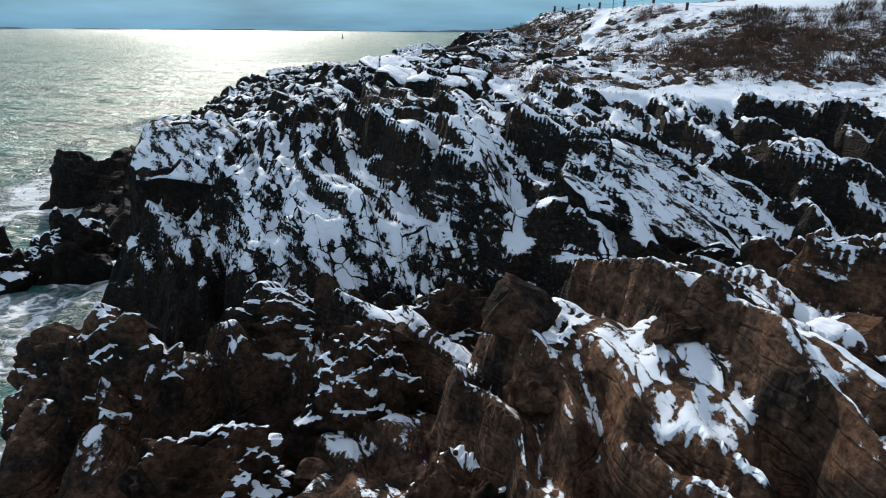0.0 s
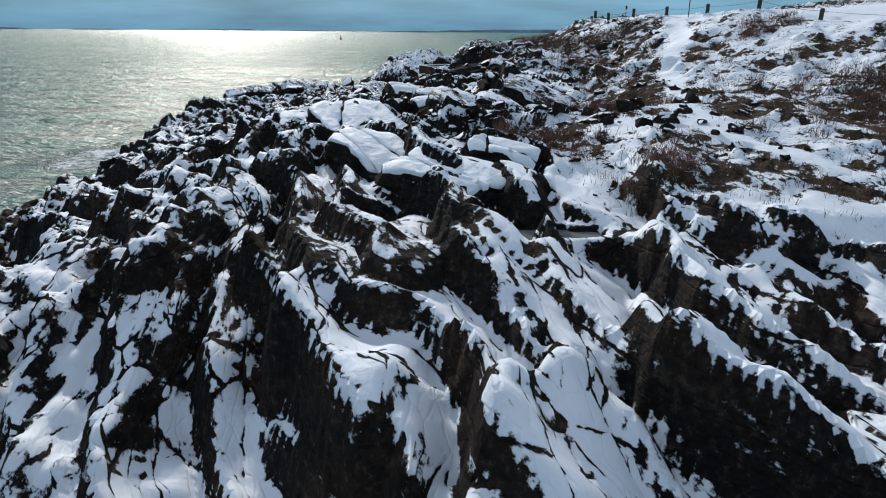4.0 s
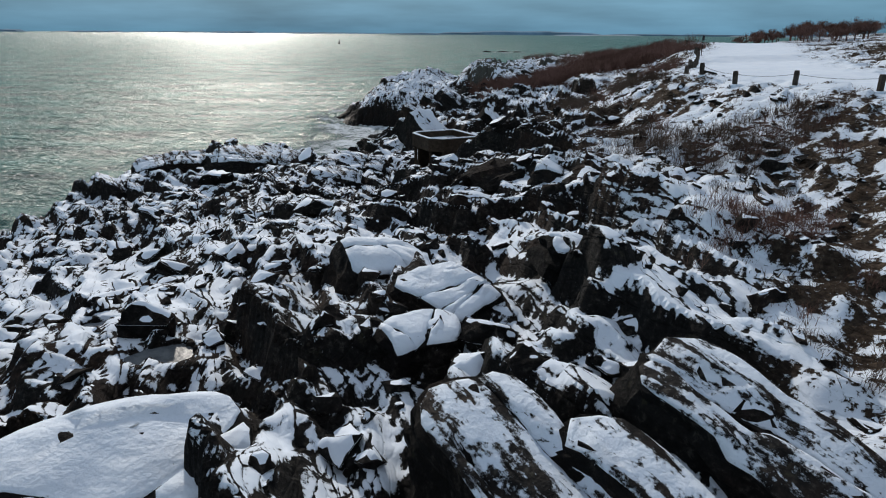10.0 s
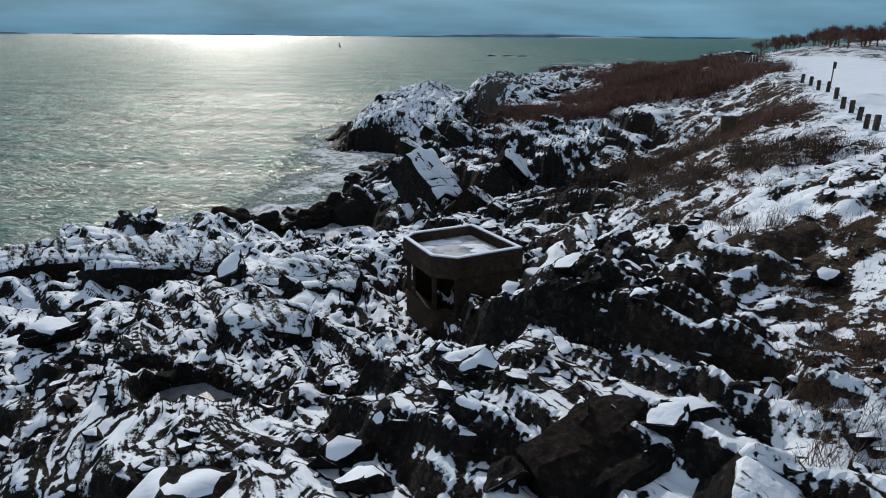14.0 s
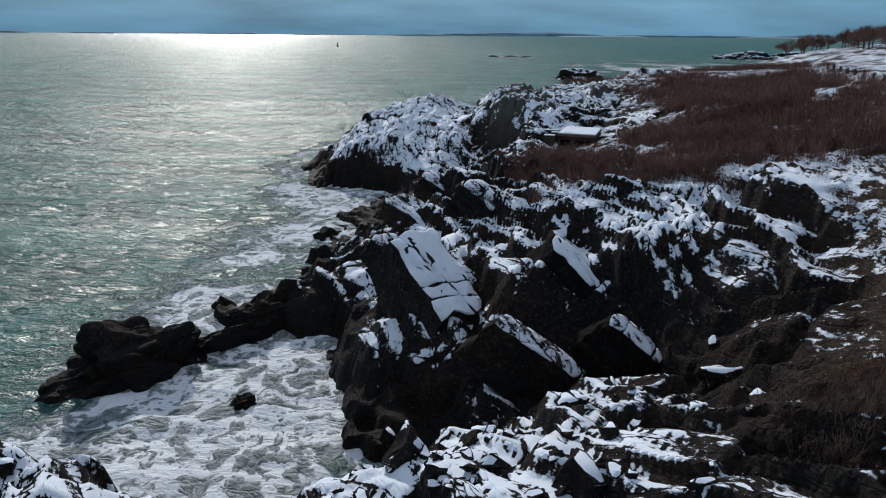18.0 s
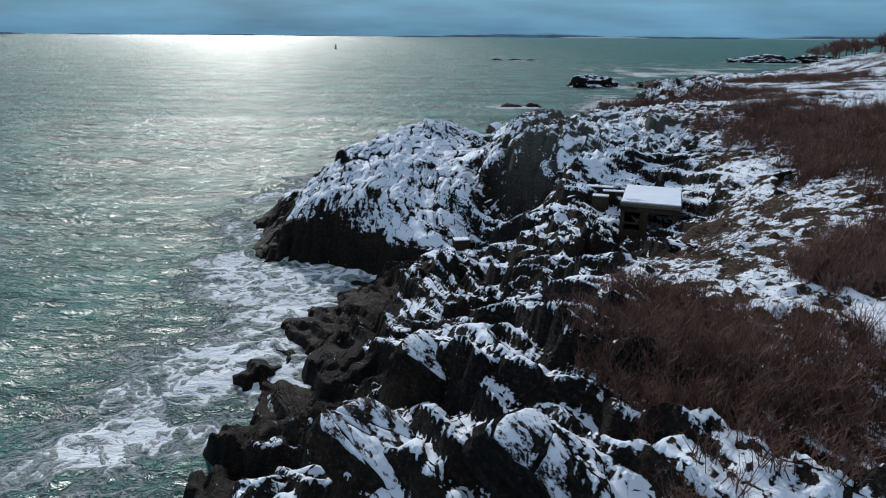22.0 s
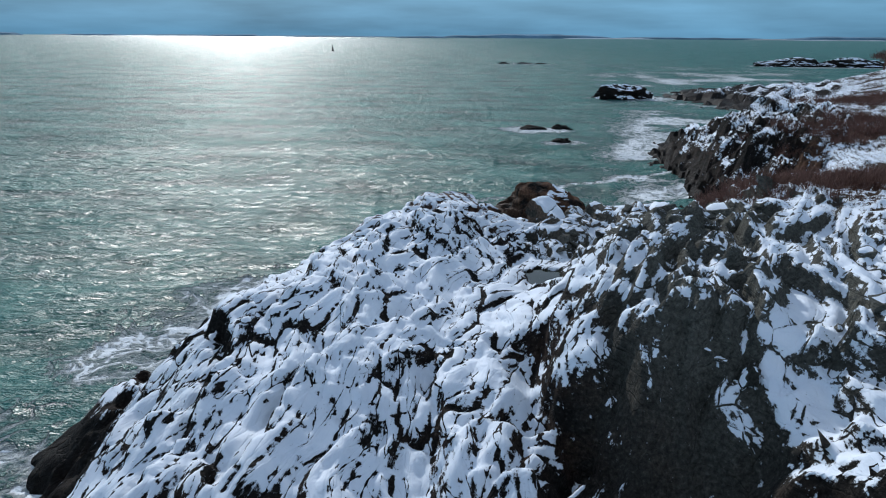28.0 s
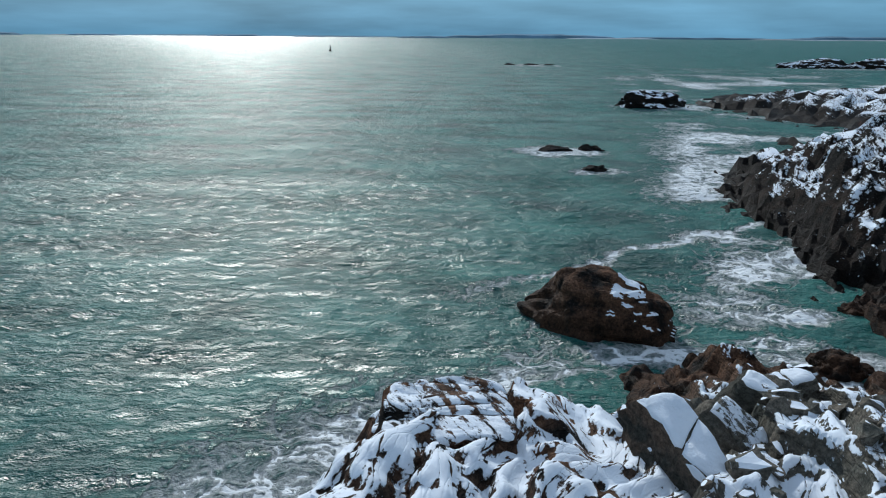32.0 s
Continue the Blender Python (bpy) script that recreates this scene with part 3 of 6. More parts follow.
section(107, (-46, -3), (-42, 1.5), (-33, 7), (-20, 8.8), (-11, 10.6), (-5, 9.2), (3, 9.8), (6, 12), (10, 14.6), (14, 16.8), (18, 18.2), (28, 18.5), (60, 22))
section(118, (-50, -3), (-45, 1.2), (-36, 5), (-29, 8.7), (-20, 8.4), (-10, 9), (-4, 9), (3, 10.2), (9, 13.2), (15, 15.8), (22, 18), (34, 18.5), (60, 21.8))
section(122, (-47, -3), (-42, 1), (-30, 8), (-24, 8.5), (-14, 8.4), (-10, 8.6), (-4, 9), (3, 10.2), (8, 12.2), (16, 14.8), (22, 17.9), (26, 18.7), (36, 19), (60, 21.7))
section(125.2, (-44, -3), (-40, 0.8), (-29, 8.4), (-20, 8.8), (-14.5, 8.2), (-12, 6), (-10.4, 1.5), (-8.4, 5.5), (-6, 8), (-3, 9), (3, 9.9), (8, 11.6), (16, 14), (25, 18.4), (38, 19), (60, 21.6))
section(128.6, (-42, -3), (-38, 0.5), (-28, 7), (-21, 7.4), (-16.8, 6.5), (-15, -0.5), (-9, -0.5), (-5, 3), (-2, 7.8), (3, 9.3), (8, 10), (12, 10.2), (17, 13), (26, 18.4), (38, 19), (60, 21.6))
section(131.6, (-40, -3), (-36, -2), (-27, -1), (-20, -2), (-9, -1), (-4, 1.5), (0, 3.6), (4, 5), (8, 6.5), (12, 8.6), (17, 12.6), (27, 18.5), (40, 19), (70, 21.5))
section(135, (-40, -3), (-19, -2.6), (-10, -1.2), (-5, 1), (0, 2.5), (5, 3.5), (9, 4.5), (12, 8), (17, 12), (28, 18.5), (40, 19), (72, 21.5))
section(139, (-40, -3), (-19, -2.6), (-10, -1.2), (-5, 1.5), (0, 3), (5, 3.5), (9, 5), (11, 8), (15, 12.3), (29, 18.5), (40, 19), (75, 21.5))
section(143.5, (-36, -3), (-20, -2.6), (-10, -1.5), (-7, 3.5), (-3, 6.5), (0.4, 6.2), (2.4, 8.2), (3.8, 9.4), (5.4, 9.0), (7, 8.8), (10, 11.6), (16, 14.2), (26, 16.6), (31, 18.5), (40, 19), (75, 21.3))
section(150, (-36, -3), (-25, -2.5), (-21, -1.5), (-12.5, -1), (-8, 4), (-2, 8.6), (4, 10.3), (10, 12.5), (16, 14.4), (25, 16.2), (34, 18.6), (45, 19.1), (75, 21))
section(156, (-36, -3), (-29, -2), (-23, 0.6), (-18, 1.6), (-12, 4), (-6, 7.9), (-2.8, 9.9), (0.6, 11), (6, 12.2), (12, 13.3), (25, 16.1), (37, 18.9), (50, 19.2), (80, 20.5))
section(164, (-22, -3), (-18, 0), (-12, 3.5), (-6, 7), (-2, 10.2), (0.2, 11.1), (5, 11.9), (13, 13.2), (25, 15.7), (38, 18.9), (50, 19.3), (80, 20))
section(172, (-20, -3), (-15, 0), (-9, 2.5), (-4, 5.5), (3, 9.6), (10, 11.8), (25, 15.2), (40, 18.9), (50, 19.3), (80, 19.5))
section(180, (-21, -3), (-16.3, 0), (-10, 2), (-5.8, 2.9), (-1, 5), (4, 7.8), (10, 8.8), (13, 9), (16, 11.6), (25, 14.8), (43, 18.8), (50, 19.2), (80, 19.3))
section(190, (-21, -3), (-16.3, 0), (-10, 1.9), (-5, 4), (-3, 5.2), (-1, 4.2), (1.2, 3.7), (3.5, 5.6), (6, 7.5), (9.5, 9), (12, 7.8), (18, 9.8), (25, 13.6), (46, 18.7), (52, 19.1), (80, 19))
section(198, (-18, -3), (-12, 0), (-5, 2.5), (0, 3.3), (6, 7), (10, 8.8), (16, 9.3), (22, 11.5), (30, 14.6), (49, 18.7), (55, 19), (80, 19))
section(199.8, (-24, -3), (-15, -2), (-10, -0.6), (-5, 2.2), (0, 3.4), (6, 6.4), (10, 9), (16, 9.8), (22, 11.8), (30, 14.3), (55, 18), (80, 19))
section(201.4, (-27, -3), (-15, -1.6), (-11, 0.3), (-7, 3), (-3, 4.4), (0, 4), (3, 4), (6, 6), (9.5, 9.2), (16, 10.4), (30, 14.3), (55, 17.9), (80, 19))
section(204, (-29, -3), (-25, -0.5), (-19, 1.2), (-14, 2.8), (-9, 4.6), (-3, 4.8), (0, 4.4), (3, 3.9), (6, 5), (8.5, 7.2), (10.6, 11), (12.7, 12), (18, 12), (30, 14.3), (55, 17.7), (80, 19))
section(206.5, (-31, -3), (-26, 0), (-21, 2.8), (-17, 5.6), (-10, 7), (-4, 5.6), (0, 6.4), (2.8, 4.4), (5.5, 4.4), (8.4, 6.4), (10.6, 10.4), (13, 12.1), (18, 12.3), (30, 14.4), (55, 17.6), (85, 19))
section(209, (-31, -3), (-26, 0), (-21, 3.4), (-17, 7), (-10, 8.0), (-4, 6.2), (-0.8, 8), (1, 7.4), (2.8, 4.8), (5.5, 4.8), (8, 6), (10.6, 10), (13.5, 12.2), (18, 12.6), (30, 14.5), (55, 17.5), (90, 18.5))
section(212.6, (-30.5, -3), (-26, 0), (-20.5, 4), (-16, 7.6), (-10, 8.6), (-4, 7.4), (0, 8.2), (2.2, 7.2), (3.6, 6.2), (5, 7.6), (6.4, 10.0), (9, 9.8), (13.5, 12.3), (20, 13), (30, 14.6), (55, 17.5), (90, 18.5))
section(215.4, (-30, -3), (-26, 0), (-20, 5), (-15, 8.5), (-10, 9.4), (-4, 8.4), (0, 8.3), (2.2, 7.8), (3.7, 9.5), (5.5, 11.9), (7.8, 13.2), (12, 13), (18, 13.2), (27, 14.8), (60, 17.5), (90, 18.5))
section(222, (-30, -3), (-26, 0), (-20, 6), (-15, 9.4), (-10, 10.4), (-6.7, 9), (-4, 8.8), (-1.9, 8.3), (1, 8.5), (3.6, 10), (6.5, 12.4), (9.7, 13.5), (12, 13.9), (15, 13.6), (27, 14.8), (60, 17.5), (90, 18))
section(230, (-28, -3), (-23.6, 0), (-18.4, 6), (-13, 9.5), (-8, 11.2), (-4, 10.2), (-0.5, 8.3), (3, 8.1), (6, 9.4), (9, 12.2), (11.4, 13.6), (14, 13.9), (18, 13.0), (25, 14.6), (60, 17), (90, 17.5))
section(235, (-25, -3), (-20, 0), (-16, 5.4), (-12, 8.8), (-8, 10.8), (-4.4, 11.2), (-2, 10), (0, 8.6), (3, 7.7), (6, 7.7), (8.4, 9.2), (11, 10.8), (14, 11.2), (18, 11.4), (25, 13.8), (60, 16), (90, 17))
section(238.5, (-22, -3), (-17.4, 0), (-13.4, 5), (-11, 8.3), (-8, 10.4), (-4.4, 11.5), (-1.5, 10.6), (1.5, 8.8), (4, 8.3), (10, 7.6), (13.4, 9), (18, 9.8), (25, 13), (60, 15.7), (90, 16.5))
section(243, (-15, -3), (-12, 0), (-9, 5.5), (-7.2, 9.4), (-4.5, 11), (0, 9.9), (5, 9), (10, 8), (16, 9.2), (25, 12), (60, 15), (90, 16))
section(246, (-9.4, -3), (-8.2, 0), (-7, 7), (-6.3, 9), (-4, 10.2), (0, 9.7), (4, 8.4), (9, 7.6), (16, 8.8), (25, 11), (55, 14), (90, 15.8))
section(248, (-8.8, -3), (-7.6, 0), (-6.5, 7.6), (-3, 9.2), (1, 9.3), (3, 7.3), (6, 8.6), (9, 7.2), (16, 8.3), (25, 9.5), (50, 13), (90, 15.5))
section(253, (-9.8, -3), (-8.2, 0), (-6.6, 6.2), (-2, 7.6), (4, 7.4), (9, 6), (16, 6.8), (24, 6), (32, 7.5), (50, 12), (90, 15))
section(256, (-6.5, -3), (-4, -0.5), (2, 1), (8, 3.5), (14, 5.5), (20, 5), (26, 3.4), (34, 5.5), (50, 11.5), (90, 15))
section(263, (0, -3), (8, -1), (12, 1.5), (16, 3.6), (20, 3), (27, 0.2), (36, 3), (45, 9), (60, 12), (90, 14.5))
section(272, (0, -3), (10, -2), (20, -1), (27, -1), (33, 0), (40, 4), (50, 10), (70, 12), (100, 14))
section(286, (20, -3), (34, -2), (37, 0), (42, 5), (47, 8.5), (60, 11.5), (90, 13))
section(300, (30, -3), (39, -1), (41, 1.5), (45, 8), (53, 11), (70, 12), (110, 14))
section(320, (34, -3), (39, 0), (44, 3), (48, 7), (60, 11.5), (80, 12), (120, 14))
section(335, (38, -3), (46, 0), (55, 5), (65, 9), (90, 12), (130, 14))
section(362, (55, -3), (70, 0), (85, 5), (110, 9), (150, 13), (220, 15))
section(400, (85, -3), (103, 0), (120, 4), (150, 9), (190, 16), (260, 21))
section(440, (75, -3), (92, 0), (108, 3), (150, 6.5), (190, 16), (260, 22))
section(466, (78, -3), (88, 0.5), (110, 3.5), (150, 6), (195, 16), (260, 22))
section(490, (86, -3), (96, -0.5), (115, 2), (165, 4), (205, 14), (260, 20))
section(520, (110, -3), (150, -3), (200, 3), (260, 14))
section(560, (150, -3), (230, -3), (300, 8))

S_X = np.arange(-80.0, 300.0, 0.5)
S_Y = np.array([s[0] for s in SECTIONS], float)
S_Z = np.array([np.interp(S_X, [p[0] for p in s[1]], [p[1] for p in s[1]]) for s in SECTIONS])


def lay(y):
    """The line between bare rock and the turf above it: x at y."""
    return np.interp(y, (0, 30, 38, 43, 50, 60, 70, 80, 92, 107, 118, 128, 134, 146, 152, 165, 180, 190, 215, 228, 240, 250, 275, 300, 340, 400, 480),
                     (34, 30, 20, 7, 3.5, 5, 8, 9, 8, 8, 10, 13, 18, 20, 11, 7, 11, 22, 25, 22, 24, 30, 48, 66, 80, 130, 160))


def trail(y):
    """The trodden path down the slope: x at y."""
    return np.interp(y, (43, 47.8, 50.5, 54.4, 62.9, 68.4, 74.8, 80, 86, 92), (14.5, 11.6, 10.5, 10.6, 13, 14.5, 17.3, 18.6, 20.5, 23))


# smooth drifts: middle x, y and half widths
DRIFTS = [(8.3, 51.6, 2.9, 1.5), (3.4, 46.4, 2.0, 2.4), (17, 41.6, 10, 2.4), (9.5, 100.5, 3.6, 1.6), (10.4, 77.6, 2.6, 1.8)]


# thickets of bare brush: middle x, y and half widths
THICKETS = [(31, 53.5, 12.5, 10), (21.4, 70.8, 2.4, 1.8), (8.6, 88.6, 2.6, 3.6), (15, 109, 2.6, 4.4), (11.8, 121.0, 3.6, 4.0), (19.2, 123.5, 3.6, 5), (13.5, 155, 8, 4.5), (26, 157, 12, 11), (24, 166, 9, 5.5),
            (33.5, 180, 9.5, 12), (39, 205, 11.5, 16), (6.6, 160.5, 4.2, 6.5), (26, 238, 8, 8), (45, 250, 16, 12), (3.2, 50, 2.2, 1.2), (6.8, 45.5, 1.6, 1.6), (8.8, 57, 2.2, 2.0),
            (10.5, 75, 2.6, 1.6), (60, 290, 14, 10), (95, 330, 25, 20), (13.0, 83.4, 3.4, 3.0), (10.8, 112, 3.0, 3.4)]


def thicket_share(x, y):
    best = np.zeros(np.shape(x))
    wob = (fbm(x * 0.25, y * 0.25, 3, 5) - 0.5) * 1.3
    for cx, cy, rx, ry in THICKETS:
        best = np.maximum(best, 1 - smooth01(np.hypot((x - cx) / rx, (y - cy) / ry) + wob, 0.75, 1.1))
    return best


# where the wind laid more snow, or less: middle x, y, half widths, change
CLIFF_SNOW = [(-0.5, 12.5, 4, 4, -0.6), (13.5, 18, 5, 8, 0.35), (-11, 22, 4, 3, 0.3), (-4, 29.5, 7, 2.5, 0.42), (10, 30, 6, 4, 0.25), (-11, 33, 6, 4, 0.25), (3, 36, 24, 8, 0.14),
              (-3.5, 40, 5, 3, -0.3), (-2, 41, 7, 4, -0.16), (-8, 49.5, 4, 3, 0.3), (-6, 50, 9, 12, -0.18), (2.5, 50.5, 4, 2.5, -0.15), (3, 57, 5, 5, -0.12), (-12, 57, 4, 5, -0.22),
              (4, 58, 6, 4, 0.4), (0, 55.2, 3, 1.8, 0.4)]
LEDGE_SNOW = [(-7, 61, 6, 4, -0.3), (11, 62, 2.6, 6, -0.45), (-8, 72, 7, 8, -0.2), (1, 72, 6, 8, -0.25), (7, 73, 4, 6, 0.3), (-4, 79, 6, 5, -0.2), (10, 80, 4, 6, 0.1),
              (7.5, 81, 4, 6, 0.3), (14, 86, 4, 5, 0.2), (9, 88, 3, 4, 0.2), (9.5, 91, 3, 4, 0.25), (-6, 92, 8, 6, -0.15), (-20, 95, 12, 25, -0.1), (6, 96, 7, 9, -0.2),
              (-9, 100, 13, 12, -0.16), (12, 104, 5, 8, 0.15)]
COVE_SNOW = [(13, 123, 9, 8, -0.75), (-16, 126, 8, 4, 0.25), (10, 134, 9, 4.5, -0.55), (14, 138, 6, 4, -0.3), (1, 143, 8, 8, -0.3), (15, 148, 7, 3, 0.3), (5, 151, 4, 3, 0.35),
             (6.6, 160.5, 5, 6, -0.5), (12, 176, 6, 7, -0.3), (-6, 182, 8, 14, -0.3), (17, 184, 9, 10, -0.22), (8, 185, 9, 11, -0.14)]
HEADLAND_SNOW = [(-5, 204, 7, 4, 0.25), (16, 206, 4, 7, 0.3), (5.5, 210, 4, 4, -0.6), (7.5, 211, 2.5, 5, -0.4), (12.8, 209, 3, 6, 0.4), (-7, 220, 13, 22, 0.5), (-17, 224, 5, 18, -0.35), (10, 226, 5, 9, -0.28),
                 (13, 231, 5, 6, -0.6), (15, 236, 5, 6, -0.3), (22, 240, 8, 8, 0.3), (2, 247, 9, 7, -0.1), (52, 302, 24, 34, -0.3), (110, 440, 50, 50, -0.2)]


def snowfall(x, y):
    total = np.zeros(np.shape(x))
    for cx, cy, rx, ry, change in CLIFF_SNOW + LEDGE_SNOW + COVE_SNOW + HEADLAND_SNOW:
        total = total + change * np.exp(-(((x - cx) / rx) ** 2 + ((y - cy) / ry) ** 2) ** 1.5)
    return total


# still water and ice in hollows: kind, middle, height, half widths
POOLS = [("tide_pool", 4.5, 232.2, 7.5, 1.5, 2.4, "still olive rock pool between snowy beds"),
         ("tide_pool", -1.6, 120.8, 8.5, 1.4, 0.9, "dark rain pool on the ledge"), ("ice_pan", -12.0, 68.6, 9.6, 1.0, 0.8, "grey ice in a rock basin"),
         ("ice_pan", 7.3, 231.4, 7.7, 0.8, 2.3, "grey ice between two beds of rock"), ("ice_pan", -10.5, 97.8, 9.7, 1.4, 1.1, "grey ice in a rock basin on the ledge"),
         ("ice_pan", -10.6, 74.3, 10.1, 1.2, 0.8, "grey ice with a stone frozen in"), ("ice_pan", -14.8, 77.5, 9.4, 0.9, 1.2, "grey ice in a rock basin on the ledge"),
         ("ice_pan", 2.5, 42.4, 11.5, 1.6, 0.7, "grey ice in the hollow above the cliff")]


def heights(xs, ys):
    """The land over a grid: its height, and the shares of snow and turf."""
    gx, gy = np.meshgrid(xs, ys)
    j = np.clip(np.searchsorted(S_Y, ys, side="right") - 1, 0, len(S_Y) - 2)
    t = (ys - S_Y[j]) / (S_Y[j + 1] - S_Y[j])
    t = t * t * (3 - 2 * t) * 0.5 + t * 0.5
    rows = S_Z[j] * (1 - t[:, None]) + S_Z[j + 1] * t[:, None]
    wob = (fbm(gx * 0.13, gy * 0.13, 3, 1) - 0.5) * 3.2 + (fbm(gx * 0.55, gy * 0.55, 2, 4) - 0.5) * 1.0
    z = np.stack([np.interp(xs + wob[i], S_X, rows[i]) for i in range(len(ys))])
    z = blur(z, 3)

    inland = gx - lay(gy) + (fbm(gx * 0.2, gy * 0.2, 3, 2) - 0.5) * 5
    rocky = 1 - smooth01(inland, -2.0, 3.0)
    rocky = np.maximum(rocky, 0.35 * smooth01(fbm(gx * 0.09, gy * 0.09, 3, 6), 0.60, 0.68) * (1 - smooth01(inland, 6, 14)))

    # the strike of the beds swings round at the far headland
    ang = radians(-27) + radians(45) * smooth01(gy, 198, 214)
    yy = gy - 206.0
    warp = (fbm(gx * 0.06, gy * 0.06, 2, 3) - 0.5) * 9
    warp2 = (fbm(gx * 0.25 + 9, gy * 0.25, 2, 5) - 0.5) * 2.0
    u, v = gx * np.cos(ang) - yy * np.sin(ang) + warp * 0.6 + warp2, gx * np.sin(ang) + yy * np.cos(ang) + warp * 0.6

    sea_side = smooth01(z, 0.5, 4.0)
    rough = rocky * (0.85 + 0.15 * sea_side) * (1 + 0.5 * smooth01(gy, 262, 285))
    ju, jv = (fbm(gx * 0.9, gy * 0.9, 2, 0) - 0.5) * 1.1, (fbm(gx * 0.9 + 40, gy * 0.9, 2, 0) - 0.5) * 1.1
    r1, r2, r3, du, dv, e = cells((u + ju) / 4.6, (v + jv) / 8.0, 0)
    big = (r1 - 0.5) * 2.0 - du * 1.5 * (0.3 + r2) + dv * (r3 - 0.5) * 1.8
    k1, k2, k3, ku, kv, f = cells((u + ju * 0.45) / 1.35 + 30, (v + jv) / 4.6 + 11, 3)
    mid = (k1 - 0.5) * 0.85 - ku * 0.85 * (0.3 + k2) + kv * (k3 - 0.5) * 1.0
    q1, q2, q3, qu, qv, g = cells((u + ju * 0.25) / 0.66 + 70, (v + jv * 0.4) / 1.7 + 37, 5)
    small = (q1 - 0.5) * 0.46 - qu * 0.30 * q2 + qv * (q3 - 0.5) * 0.34
    broken = smooth01(fbm(gx * 0.10, gy * 0.10, 2, 7), 0.36, 0.62)
    small = small * (0.35 + 0.95 * broken)
    crack = -0.30 * (1 - smooth01(f, 0.0, 0.12)) * (0.4 + broken) - 0.5 * (1 - smooth01(e, 0.0, 0.04)) - 0.13 * broken * (1 - smooth01(g, 0.0, 0.16))
    flat = np.zeros(gx.shape)
    for cx, cy, rx, ry, much in ((-13, 95, 14, 17, 1.0), (-16, 119, 20, 9, 1.0), (-1, 122, 10, 7, 1.0), (-8, 224, 12, 24, 0.65)):
        flat = np.maximum(flat, much * np.exp(-(((gx - cx) / rx) ** 2 + ((gy - cy) / ry) ** 2) ** 2))
    front = 1 + 0.45 * (1 - smooth01(gy, 33, 42))
    # the back of the headland is smoother, split by long joints
    dome = np.exp(-(((gx + 6) / 13) ** 2 + ((gy - 224) / 26) ** 2) ** 2)
    n1, n2, n3, nu, nv, gap = cells((u + ju * 0.35) / 2.0 + 50, (v + jv * 0.5) / 7.5 + 20, 2)
    joint = dome * (1 - smooth01(gap, 0.02, 0.12)) * smooth01(fbm(gx * 0.35, gy * 0.35, 2, 1), 0.32, 0.46)
    rock = rough * front * ((big * 0.72 + mid * (1 - 0.5 * dome)) * (1 - 0.55 * flat) + small * 1.3 * (1 - 0.55 * dome) + crack + dome * (n1 - 0.5) * 0.35 - 0.22 * joint)
    fine_grid = (1 - smooth01(gy, 270, 280)) * (1 - smooth01(gx, 34, 40))
    z = z + blur(rock, 1) * fine_grid + rock * (1 - fine_grid)
    turf_bump = (fbm(gx * 0.5, gy * 0.5, 3, 2) - 0.5) * 0.5 + (fbm(gx * 1.9, gy * 1.9, 2, 1) - 0.5) * 0.30
    road = np.exp(-((gx - np.interp(gy, (60, 75, 97, 110, 130, 170, 225), (34, 29, 22, 25, 34, 52, 74))) / 5.5) ** 2) * smooth01(gy, 50, 65) * (1 - smooth01(gy, 228, 250))
    path = np.exp(-((gx - trail(gy) + (fbm(gx * 0.5, gy * 0.5, 2, 7) - 0.5) * 0.9) / 0.75) ** 2) * smooth01(gy, 43, 47) * (1 - smooth01(gy, 90, 94))
    calm = np.clip(road * 1.3 + path, 0, 1)
    edge = (fbm(gx * 0.8, gy * 0.8, 3, 2) - 0.5) * 1.1
    for cx, cy, rx, ry in DRIFTS:
        calm = np.maximum(calm, 1 - smooth01(np.hypot((gx - cx) / rx, (gy - cy) / ry) + edge, 0.7, 1.1))
    stones = smooth01(vnoise(gx * 1.3 + 3, gy * 1.3, 6), 0.80, 0.92) * 0.28
    z = z + (1 - rocky) * (1 - calm) * (turf_bump + stones)

    dry = np.ones(gx.shape)
    for name, cx, cy, cz, rx, ry, what in POOLS:
        reach = np.hypot((gx - cx) / rx, (gy - cy) / ry) + (fbm(gx * 0.9 + cx, gy * 0.9, 3, 3) - 0.5) * 0.9
        basin = 1 - smooth01(reach, 0.82, 1.05)
        rim = smooth01(reach, 0.82, 1.05) * (1 - smooth01(reach, 1.5, 2.3))
        z = z + (np.maximum(z, cz + 0.12) - z) * rim
        z = z + (np.minimum(z, cz - 0.35) - z) * basin
        dry = dry * (1 - basin)

    sy, sx = np.gradient(z, ys, xs)
    up = 1 / np.sqrt(1 + sx * sx + sy * sy)
    patch = fbm(gx * 0.16, gy * 0.16, 3, 4)
    fine = fbm(gx * 1.1, gy * 1.1, 2, 6)
    hold = 0.63 - 0.30 * (patch - 0.5) + 0.20 * (fine - 0.5)
    snow_rock = smooth01(up, hold - 0.22, hold + 0.22) * smooth01(f, 0.01, 0.07) * (1 - 0.7 * broken * (1 - smooth01(g, 0.02, 0.12)))
    snow_turf = smooth01(0.42 * fbm(gx * 0.30, gy * 0.30, 3, 3) + 0.58 * (0.5 + (0.52 * vnoise(gx * 2.9, gy * 2.9, 2) + 0.48 * vnoise(gx * 1.3 + 9, gy * 1.3, 4) - 0.5) * (1 - smooth01(gx, 32, 50)) * (1 - smooth01(gy, 266, 290))) + 0.10 * (up - 0.9), 0.37, 0.57)
    snow_turf = np.maximum(snow_turf, calm)
    brush = thicket_share(gx, gy)
    snow_turf = snow_turf * (1 - 0.42 * brush)
    snow = snow_rock * rocky + snow_turf * (1 - rocky) + snowfall(gx, gy)
